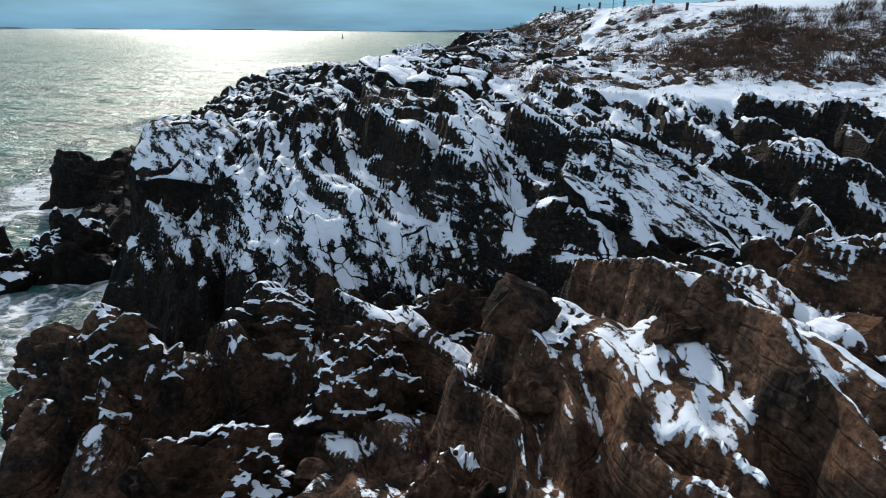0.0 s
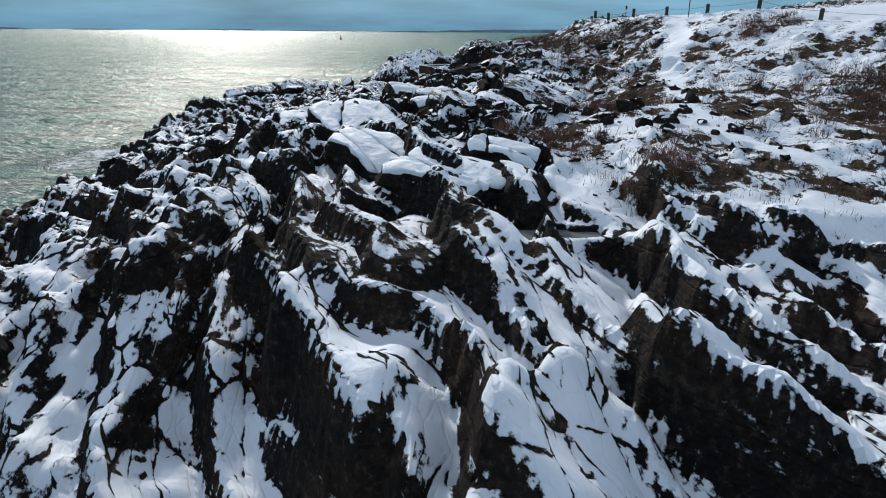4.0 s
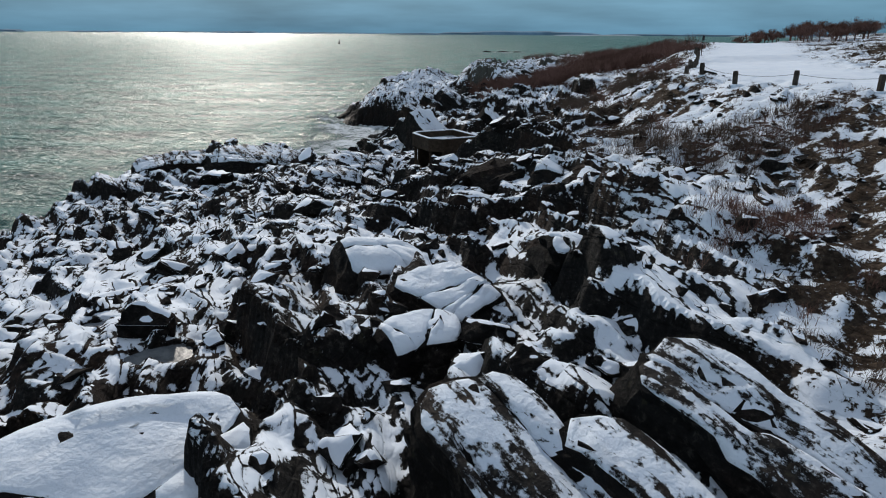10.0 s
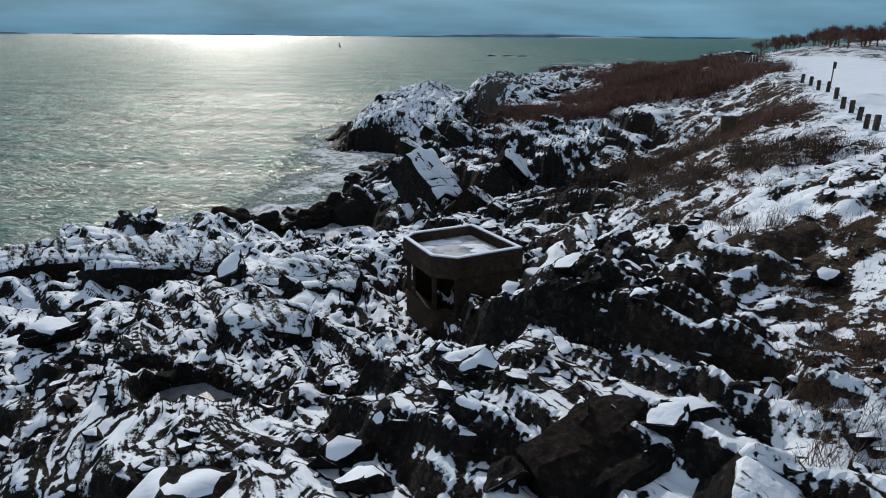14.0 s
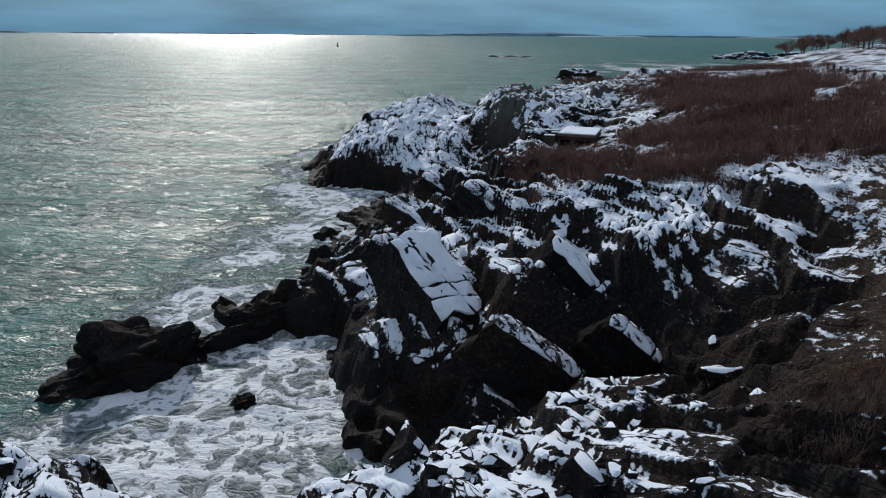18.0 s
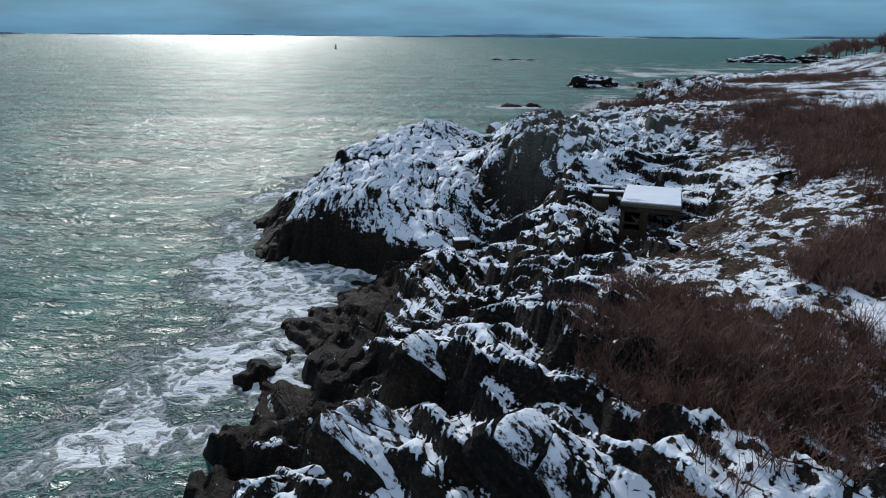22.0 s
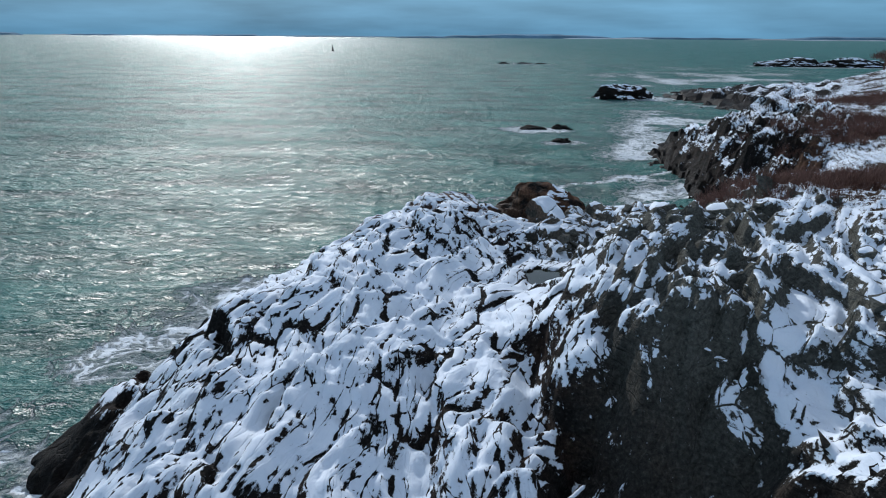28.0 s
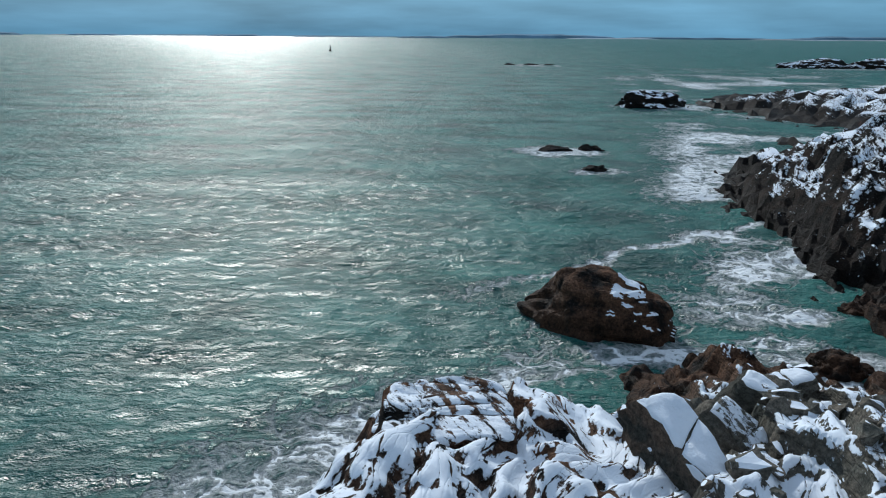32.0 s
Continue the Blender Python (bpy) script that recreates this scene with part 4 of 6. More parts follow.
    snow = np.clip(snow, 0, 1.1) * (1 - 0.95 * joint)
    tide = z + (fbm(gx * 0.3, gy * 0.3, 3, 0) - 0.5) * 4
    snow = snow * smooth01(tide, 2.6, 4.4)
    # the low front ridge and the walls of the two clefts are nearly bare
    bare = 1 - smooth01(gy, 24.0, 28.0)
    snow = snow - bare * (0.20 * smooth01(patch, 0.40, 0.54) + 0.04 * (1 - smooth01(gx, 7, 11)) + 0.02)
    snow = np.clip(snow, 0, 1) * dry + 0.9 * calm * (1 - rocky)
    z = z + 0.07 * blur(smooth01(snow, 0.3, 0.7), 1)
    return z, snow, (1 - rocky) * (1 - 0.5 * stones), rocky, brush * (1 - rocky), u, v


def axis(a, b, step, lo, hi, grow, most):
    """Even steps from a to b, growing outside."""
    mid = list(np.arange(a, b, step))
    s, p = step, mid[-1]
    while p < hi:
        s = min(s * grow, most)
        p += s
        mid.append(p)
    s, p, left = step, a, []
    while p > lo:
        s = min(s * grow, most)
        p -= s
        left.append(p)
    return np.array(left[::-1] + mid)


XS = axis(-48.0, 28.0, 0.19, -60.0, 285.0, 1.03, 4.0)
YS = axis(10.0, 266.0, 0.19, -15.0, 560.0, 1.022, 4.0)
LAND, SNOW, TURF, ROCKY, BRUSH, ACROSS, ALONG = heights(XS, YS)


def ground_at(x, y):
    i = min(max(int(np.searchsorted(XS, x)) - 1, 0), len(XS) - 2)
    j = min(max(int(np.searchsorted(YS, y)) - 1, 0), len(YS) - 2)
    a = (x - XS[i]) / (XS[i + 1] - XS[i])
    b = (y - YS[j]) / (YS[j + 1] - YS[j])
    top = LAND[j, i] * (1 - a) + LAND[j, i + 1] * a
    low = LAND[j + 1, i] * (1 - a) + LAND[j + 1, i + 1] * a
    return float(top * (1 - b) + low * b)


def ground_many(x, y):
    i = np.clip(np.searchsorted(XS, x) - 1, 0, len(XS) - 2)
    j = np.clip(np.searchsorted(YS, y) - 1, 0, len(YS) - 2)
    return LAND[j, i]


ground = new("ground", grid_mesh("ground", XS, YS, LAND, LAND > -2.4, (SNOW < 0.5) & (ROCKY > 0.5), (("snow", SNOW), ("turf", TURF), ("brush", BRUSH), ("across", ACROSS), ("along", ALONG))))
ground.data.materials.append(ground_mat)
tagged(ground, "dark slaty sea cliffs and turf slopes under patchy snow", "ground", kind="structure")

# ---------------------------------------------------------------- the sea
WX = axis(-70.0, 80.0, 0.55, -5200.0, 5200.0, 1.07, 400.0)
WY = axis(10.0, 330.0, 0.55, -300.0, 4980.0, 1.06, 400.0)


def box_mean(a, r):
    """The mean over a square of 2r + 1 cells."""
    for axis_ in (0, 1):
        p = np.pad(a, [(r + 1, r) if k == axis_ else (0, 0) for k in (0, 1)], mode="edge").cumsum(axis_)
        n = 2 * r + 1
        a = (p[n:] - p[:-n]) / n if axis_ == 0 else (p[:, n:] - p[:, :-n]) / n
    return a


def sea_surface():
    gx, gy = np.meshgrid(WX, WY)
    near = np.exp(-np.maximum(0, np.hypot(gx, gy - 150) - 150) / 250)
    swell = (fbm(gx * 0.055 + 3, gy * 0.11, 3, 2) - 0.5) * 1.1
    c1 = fbm(gx * 0.26, gy * 0.80, 3, 5)
    chop = (0.5 - np.abs(c1 - 0.5) * 2.6) * 0.42 + (0.4 - np.abs(vnoise(gx * 0.40 + 5, gy * 0.95, 6) - 0.5)) * 0.28
    swell = swell + chop
    z = swell * near
    i = np.clip(np.searchsorted(XS, WX) - 1, 0, len(XS) - 1)
    j = np.clip(np.searchsorted(YS, WY) - 1, 0, len(YS) - 1)
    land = LAND[np.ix_(j, i)].copy()
    land[:, (WX < XS[0]) | (WX > XS[-1])] = -3
    land[(WY < YS[0]) | (WY > YS[-1]), :] = -3
    shore = (land > -0.4).astype(float)
    wide = blur(shore, 14)
    wider = blur(wide, 60)
    widest = box_mean(box_mean(shore, 22), 22)
    foam = np.clip(0.30 * wide + 1.2 * wider + 2.3 * widest, 0, 0.74)
    foam = np.maximum(foam, 0.95 * np.clip(4 * wide * (1 - wide), 0, 1) * smooth01(fbm(gx * 0.3, gy * 0.3, 3, 6), 0.35, 0.6))
    patch = fbm(gx * 0.05 + 7, gy * 0.07, 4, 3)
    foam = foam * (0.35 + 1.3 * smooth01(patch, 0.35, 0.62))
    for x, y, r in REEFS:
        d = np.hypot(gx - x, (gy - y) * 1.5) - r + (fbm(gx * 0.12, gy * 0.12, 3, 5) - 0.5) * r * 1.6
        foam = np.maximum(foam, np.exp(-np.maximum(0, d) / (0.5 * r)) * 0.88)
    # a line of foam drifting off the far cove
    drift = np.exp(-((gy - (297 + 0.62 * (gx - 20) + (vnoise(gx * 0.15, gy * 0.15, 1) - 0.5) * 6)) / 2.2) ** 2) * smooth01(gx, -14, 8) * (1 - smooth01(gx, 42, 60))
    foam = np.maximum(foam, drift * 0.95) * (1 - 0.2 * smooth01(gy, 370, 400))
    return z + 0.25 * np.clip(wide, 0, 1) * (fbm(gx * 0.8, gy * 0.8, 2, 3)), np.clip(foam, 0, 1)


REEFS = [(22, 364, 8), (25, 344, 4), (69, 460, 12), (62, 786, 22), (300, 770, 36), (345, 765, 34), (11, 277, 6), (-25, 148, 4), (-20, 32, 7), (-16, 19, 5), (-11, 252, 5), (-16, 244, 4), (24, 268, 7), (-27, 218, 7), (-27, 233, 6), (-22, 246, 5)]
SEA_Z, FOAM = sea_surface()
sea = new("sea", grid_mesh("sea", WX, WY, SEA_Z, None, None, (("foam", FOAM),)))
sea.data.materials.append(sea_mat)
tagged(sea, "choppy grey-green sea with foam along the rocks", "sea", kind="structure")


# ---------------------------------------------------------------- rocks
def resample(points, n, rng, jitter):
    """n points round a closed outline, a little uneven."""
    pts = [Vector(p) for p in points]
    lens = [(pts[(i + 1) % len(pts)] - p).length for i, p in enumerate(pts)]
    total, out = sum(lens), []
    for k in range(n):
        d, i = total * k / n, 0
        while d > lens[i]:
            d -= lens[i]
            i += 1
        p = pts[i].lerp(pts[(i + 1) % len(pts)], d / lens[i])
        out.append(p + Vector((rng.uniform(-jitter, jitter), rng.uniform(-jitter, jitter))))
    return out


def block_outline(length, width, rng):
    """The outline of a split block: four to six corners, knocked off."""
    a, b = length / 2, width / 2
    c = [rng.uniform(0.05, 0.35) for _ in range(4)]
    return [(-a + c[0] * a, -b), (a * rng.uniform(0.8, 1), -b * rng.uniform(0.8, 1.0)), (a, b * (1 - 2 * c[1])), (a * (1 - c[2]), b), (-a * rng.uniform(0.7, 1), b * rng.uniform(0.8, 1)), (-a, -b * (1 - 2 * c[3]))]


def clip(poly, px, py, nx, ny):
    """The part of a plan outline on one side of a line."""
    out = []
    for i, p in enumerate(poly):
        q = poly[(i + 1) % len(poly)]
        dp, dq = (p[0] - px) * nx + (p[1] - py) * ny, (q[0] - px) * nx + (q[1] - py) * ny
        if dp >= 0:
            out.append(Vector(p))
        if (dp >= 0) != (dq >= 0):
            t = dp / (dp - dq)
            out.append(Vector(p).lerp(Vector(q), t))
    return out


def slab(name, x, y, z, length, width, thick, yaw, dip, roll, label, seed, snow=crust_mat, group="", cracks=2):
    """A tilted block of bedded rock with broken sides, and the snow that lies on it. z is its top."""
    rng = random.Random(seed)
    ob = thing(name, pose(x, y, z, dip, roll, yaw), label, "rock", group)
    outline = block_outline(length, width, rng)
    n = max(20, int((length + width) * 4.5))
    size = min(length, width)
    off = Vector((seed * 1.37, seed * 2.11, seed * 0.53))
    top = []
    for p in resample(outline, n, rng, 0.03):
        w = noise.fractal(Vector((p.x, p.y, 0)) * 0.9 + off, 1.0, 2.0, 4)
        top.append(p * (1 + 0.11 * w))

    def rise(px, py):
        """The uneven top: steps along the bedding, and a worn rim."""
        f = noise.fractal(Vector((px * 0.5, py * 0.5, 3)) + off, 1.0, 2.0, 4) * 0.10
        step = noise.cell(Vector((px * 0.35, py * 1.7, 0)) + off) * 0.10
        rim = max(0.0, math.hypot(px / (length / 2), py / (width / 2)) - 0.72)
        return (f + step) * min(1.4, size * 0.6) - rim * rim * 0.9 * min(1.0, thick)

    bm = bmesh.new()
    rings, levels = [], 9
    for k in range(levels):
        f = k / (levels - 1)
        ring = []
        for p in top:
            d = p.normalized()
            bed = noise.cell(Vector((p.x * 0.5, p.y * 0.5, k * 1.3)) + off) * 0.10 + noise.fractal(Vector((p.x, p.y, f * thick * 1.6)) * 0.8 + off, 1.0, 2.0, 4) * 0.16
            q = p + d * (f * 0.16 * thick + (bed * min(1.3, thick) if k else 0))
            ring.append(bm.verts.new((q.x, q.y, rise(p.x, p.y) * (1 - f) - f * thick + (rng.uniform(-0.04, 0.04) * thick if 0 < k < levels - 1 else 0))))
        rings.append(ring)
    for a, b in zip(rings, rings[1:]):
        for i in range(n):
            bm.faces.new((a[i], b[i], b[(i + 1) % n], a[(i + 1) % n]))
    inner = rings[0]
    for s in (0.82, 0.62, 0.42, 0.22):
        loop = [bm.verts.new((p.x * s, p.y * s, rise(p.x * s, p.y * s))) for p in top]
        for i in range(n):
            bm.faces.new((inner[i], inner[(i + 1) % n], loop[(i + 1) % n], loop[i]))
        inner = loop
    bm.faces.new(inner)
    bm.faces.new(rings[-1])
    bmesh.ops.recalc_face_normals(bm, faces=bm.faces)
    part("block", bm, rock_mat, ob)
    if snow:
        pieces = [[Vector(p) for p in top]]
        for _ in range(cracks):
            ang = rng.choice((0.0, 1.57)) + rng.gauss(0, 0.25)
            px, py = rng.uniform(-0.42, 0.42) * length, rng.uniform(-0.42, 0.42) * width
            nx, ny = math.cos(ang), math.sin(ang)
            pieces = [c for p in pieces for c in (clip(p, px, py, nx, ny), clip(p, px, py, -nx, -ny)) if len(c) > 2]
        cap = bmesh.new()
        for poly in pieces:
            mid = sum(poly, Vector((0, 0))) / len(poly)
            reach = max((p - mid).length for p in poly)
            if reach < 0.25:
                continue
            m = max(14, int(reach * 9))
            poly = resample(poly, m, rng, 0.0)
            edge = []
            for p in poly:
                w = noise.fractal(Vector((p.x, p.y, 7)) * 1.3 + off, 1.0, 2.0, 4)
                edge.append(max(0.015, 0.05 + 0.13 * w * min(1.5, size * 0.5)))
            loops = []
            for more, share, h in ((-0.01, 0, -0.04), (0.0, 0, 0.05), (0.10, 0, 0.09), (0.12, 0.35, 0.10), (0.12, 0.7, 0.10)):
                loop = []
                for p, e in zip(poly, edge):
                    d = mid - p
                    dist = max(d.length, 1e-4)
                    q = p + d * min(0.92, (e + more) / dist)
                    q = q + (mid - q) * share
                    loop.append(cap.verts.new((q.x, q.y, rise(q.x, q.y) + h)))
                loops.append(loop)
            for a, b in zip(loops, loops[1:]):
                for i in range(m):
                    cap.faces.new((a[i], a[(i + 1) % m], b[(i + 1) % m], b[i]))
            cap.faces.new(loops[-1])
        for f in cap.faces:
            f.smooth = True
        tagged(part("snow_cap", cap, snow, ob, "thin cracked crust of snow"), kind="stuff")
    return ob


SLABS = "big slabs of the ledges"
# the ledges between the cliff and the look-out: flat-topped blocks and tilted beds
slab("rock_slab", -7.9, 65.6, 11.9, 5.8, 4.7, 2.8, 14, 10, -2, "great flat-topped dark block under smooth cracked snow", 1, group=SLABS, cracks=2)
slab("rock_slab", -4.2, 55.0, 13.2, 6.0, 3.8, 1.9, -62, 4, 15, "long dipping slab of slate covered with snow", 2, group=SLABS, cracks=2)
slab("rock_slab", -3.0, 49.3, 12.9, 4.2, 2.6, 1.2, -60, 3, 14, "dipping slab of slate covered with snow", 3, group=SLABS)
slab("rock_slab", 0.0, 45.9, 12.8, 4.4, 3.0, 1.4, -40, 8, 8, "rounded dark slab under smooth snow", 4, group=SLABS)
slab("rock_slab", 1.9, 47.9, 13.2, 2.8, 1.7, 1.0, -20, 5, 10, "small dark slab with a cap of snow", 5, group=SLABS)
slab("rock_slab", 0.9, 64.5, 12.9, 5.6, 2.6, 1.9, -58, 6, 16, "tilted bed of brown slate with snow on its back", 6, worn_mat, group=SLABS, cracks=1)
slab("rock_slab", 3.3, 63.6, 13.1, 4.4, 1.5, 1.6, -57, 6, 16, "tilted bed of brown slate with snow on its back", 7, worn_mat, group=SLABS, cracks=1)
slab("rock_slab", 5.6, 65.0, 13.6, 5.2, 2.8, 1.6, -55, 7, 16, "tilted bed of brown slate with snow on its back", 8, worn_mat, group=SLABS, cracks=1)
slab("rock_slab", -1.3, 71.8, 12.4, 2.6, 1.8, 2.0, 20, 9, 6, "upright dark block with snow on top", 9, group=SLABS)
slab("rock_slab", -2.9, 78.0, 12.6, 3.7, 2.7, 2.6, 24, 16, 12, "bulky black block leaning under a sheet of snow", 10, group=SLABS)
slab("rock_slab", -0.6, 74.6, 12.7, 3.4, 2.6, 1.6, -35, 9, 13, "cracked slab under a sheet of snow", 11, group=SLABS, cracks=3)
slab("rock_slab", 4.0, 75.9, 13.9, 2.3, 1.8, 1.2, 20, 8, 12, "dark block with a cap of snow", 12, group=SLABS)
slab("rock_slab", -18.0, 113.0, 10.2, 8.0, 3.6, 3.0, 6, 12, 4, "long black ledge streaked with snow", 13, worn_mat, group=SLABS, cracks=4)
slab("rock_slab", -26.5, 115.0, 9.4, 6.5, 3.6, 3.4, 10, 12, -3, "long black ledge streaked with snow", 14, worn_mat, group=SLABS, cracks=4)
slab("rock_slab", -8.5, 109.6, 10.3, 5.4, 3.0, 2.2, -8, 13, 6, "black ledge streaked with snow", 15, worn_mat, group=SLABS, cracks=4)
slab("rock_slab", -9.0, 103.4, 10.6, 4.2, 2.2, 1.6, 4, 9, 8, "black ledge streaked with snow", 16, worn_mat, group=SLABS, cracks=3)
slab("rock_slab", 2.4, 89.6, 13.7, 3.4, 2.4, 1.8, 30, 14, -10, "bare leaning block of grey slate", 17, None, group=SLABS)
slab("rock_slab", 5.2, 87.2, 14.4, 2.2, 1.8, 1.4, -20, 10, 14, "leaning dark block with one snowy face", 18, worn_mat, group=SLABS)
slab("rock_slab", -15.0, 37.8, 9.4, 5.6, 5.6, 4.4, 6, 30, 6, "tilted cliff-edge slab sheeted with snow", 19, worn_mat, group=SLABS, cracks=0)
slab("rock_slab", 10.0, 30.0, 9.1, 9.0, 7.0, 6.5, -8, 21, 15, "great dipping bed of brown slate streaked with snow above the cleft", 20, worn_mat, group=SLABS, cracks=0)
# fins of upturned rock in the cove behind the look-out
FINS = "upturned fins in the cove"
slab("rock_fin", -2.2, 145.2, 8.4, 7.4, 3.8, 4.2, -52, 0, 36, "steep black fin with a snow-sheeted back", 21, crust_mat, group=FINS, cracks=3)
slab("rock_fin", 6.5, 143.7, 9.8, 4.6, 2.2, 3.4, -36, 0, 36, "steep black fin with a snow-sheeted back", 22, crust_mat, group=FINS, cracks=2)
slab("rock_fin", 3.3, 137.2, 7.3, 5.6, 1.7, 3.4, -12, 10, 33, "steep striped fin with a snow-sheeted back", 23, worn_mat, group=FINS, cracks=3)
slab("rock_fin", 8.7, 137.4, 7.6, 4.0, 1.5, 3.2, -26, 6, 38, "steep black fin with a snow-sheeted back", 24, worn_mat, group=FINS, cracks=2)
slab("rock_fin", -5.2, 151.6, 7.6, 4.6, 2.4, 2.6, -45, 0, 30, "steep black fin with a snow-sheeted back", 28, worn_mat, group=FINS, cracks=2)
slab("rock_fin", 1.2, 154.6, 11.6, 3.6, 2.4, 1.8, -40, 4, 26, "tilted black fin with snow on its back", 25, worn_mat, group=FINS)
slab("rock_fin", -2.4, 162.9, 10.6, 3.2, 2.2, 1.8, -30, 6, 24, "tilted black fin with snow on its back", 26, worn_mat, group=FINS)
slab("rock_fin", -4.6, 158.5, 9.3, 4.6, 2.8, 1.8, -35, 6, 20, "tilted black slab with cracked snow", 27, worn_mat, group=FINS, cracks=3)

# upturned beds at the headland's tip
TIP = "beds at the headland's tip"
slab("rock_slab", -2.6, 246.6, 10.0, 5.6, 4.6, 3.0, 12, 4, 5, "blunt brown end block ribbed with snow", 31, worn_mat, group=TIP, cracks=4)
slab("rock_slab", 7.2, 246.2, 9.0, 5.0, 1.9, 2.2, -66, 0, 26, "upturned bed with a clean sheet of snow", 32, crust_mat, group=TIP, cracks=2)
slab("rock_slab", 13.6, 252.2, 7.6, 3.6, 1.8, 2.0, -36, 0, 24, "angular brown block with a snowy side", 33, crust_mat, group=TIP, cracks=1)
slab("rock_slab", 15.6, 254.8, 7.1, 2.4, 1.5, 1.2, 12, 3, -8, "flat-topped block under clean snow", 34, crust_mat, group=TIP, cracks=1)
slab("rock_slab", 10.6, 249.4, 7.8, 3.0, 1.6, 1.6, -50, 4, 28, "upturned bed with a clean sheet of snow", 35, worn_mat, group=TIP, cracks=1)
# the low brown ridge in front of the cleft
RIDGE = "rounded blocks of the front ridge"


def boulder_mesh(seed, size=(1.0, 0.7, 0.5), points=16, cuts=3):
    """A broken stone with chipped faces, and the snow that lies on it: two meshes."""
    rng = random.Random(seed)
    bm = bmesh.new()
    tilt = Euler((rng.uniform(-0.35, 0.35), rng.uniform(-0.35, 0.35), rng.uniform(0, 6.28))).to_matrix()
    for _ in range(points):
        p = Vector([rng.uniform(-1, 1) for _ in range(3)])
        k = max(abs(p.x), abs(p.y), abs(p.z), p.length * 0.72)
        p = p / k
        bm.verts.new(tilt @ Vector((p.x * size[0], p.y * size[1], p.z * size[2])))
    hull = bmesh.ops.convex_hull(bm, input=bm.verts)
    bmesh.ops.delete(bm, geom=list({g for g in hull["geom_interior"] + hull["geom_unused"] if isinstance(g, bmesh.types.BMVert)}), context="VERTS")
    bmesh.ops.subdivide_edges(bm, edges=list(bm.edges), cuts=cuts, use_grid_fill=True)
    bmesh.ops.recalc_face_normals(bm, faces=bm.faces)
    bm.normal_update()
    off = Vector((seed * 1.7, seed * 0.9, seed * 2.3))
    for v in bm.verts:
        chip = noise.fractal(v.co * 1.6 + off, 1.0, 2.0, 4) * 0.13 + noise.cell(v.co * 2.4 + off) * 0.07
        v.co += v.normal * (chip - 0.06)
    bm.normal_update()
    stone = bpy.data.meshes.new("stone")
    bm.to_mesh(stone)
    stone.materials.append(rock_mat)
    hold = rng.uniform(0.5, 0.72)
    low = [f for f in bm.faces if f.normal.z + 0.35 * noise.fractal(f.calc_center_median() * 1.5 + off, 1.0, 2.0, 3) < hold]
    bmesh.ops.delete(bm, geom=low, context="FACES")
    cap = None
    if len(bm.faces) > 4:
        rim = {v for e in bm.edges if e.is_boundary for v in e.verts}
        for v in bm.verts:
            v.co.z += -0.02 if v in rim else 0.085
        bmesh.ops.smooth_vert(bm, verts=[v for v in bm.verts if v not in rim], factor=0.5, use_axis_x=True, use_axis_y=True, use_axis_z=True)
        for f in bm.faces:
            f.smooth = True
        cap = bpy.data.meshes.new("snow_cap")
        bm.to_mesh(cap)
        cap.materials.append(snow_mat)
    bm.free()
    return stone, cap


KINDS = [boulder_mesh(100 + i, (1.0, random.Random(i).uniform(0.55, 0.95), random.Random(i + 50).uniform(0.35, 0.8))) for i in range(14)]
PEBBLES = [boulder_mesh(200 + i, (1.0, random.Random(i).uniform(0.55, 0.95), random.Random(i + 50).uniform(0.35, 0.8)), 13, 1) for i in range(12)]


def boulder(x, y, size, seed, label, group, wet=False):
    rng = random.Random(seed)
    stone, cap = KINDS[rng.randrange(len(KINDS))]
    s = Matrix.Diagonal((size * rng.uniform(0.8, 1.25), size * rng.uniform(0.8, 1.2), size * rng.uniform(0.8, 1.2), 1))
    ob = thing("boulder", pose(x, y, ground_at(x, y) + 0.12 * size, 0, 0, rng.uniform(0, 360)), label, "rock", group)
    ob.matrix_basis = ob.matrix_basis @ s
    st = new("stone", stone)
    st.parent = ob
    if cap is not None and not wet:
        c = new("snow_cap", cap)
        c.parent = ob
    return ob


SCREE = [(-7, 6, 56, 104, 62, 0.35, 0.9), (2, 10, 80, 116, 42, 0.3, 0.85), (4, 13, 43, 78, 26, 0.25, 0.6), (-26, -7, 66, 126, 56, 0.5, 1.3),
         (-6, 14, 122, 137, 22, 0.4, 1.1), (9, 26, 178, 216, 14, 0.5, 1.2), (7, 22, 232, 262, 22, 0.6, 1.6), (-9, 12, 14, 25, 14, 0.5, 1.3)]
seed = 900
for x0, x1, y0, y1, count, s0, s1 in SCREE:
    rng = random.Random(seed)
    for _ in range(count):
        seed += 1
        size = s0 + (s1 - s0) * rng.random() ** 2
        boulder(rng.uniform(x0, x1), rng.uniform(y0, y1), size, seed,
                "angular dark boulder capped with snow on the ledges" if size > 0.7 else "broken dark stone capped with snow", "loose boulders", wet=(y1 < 26))


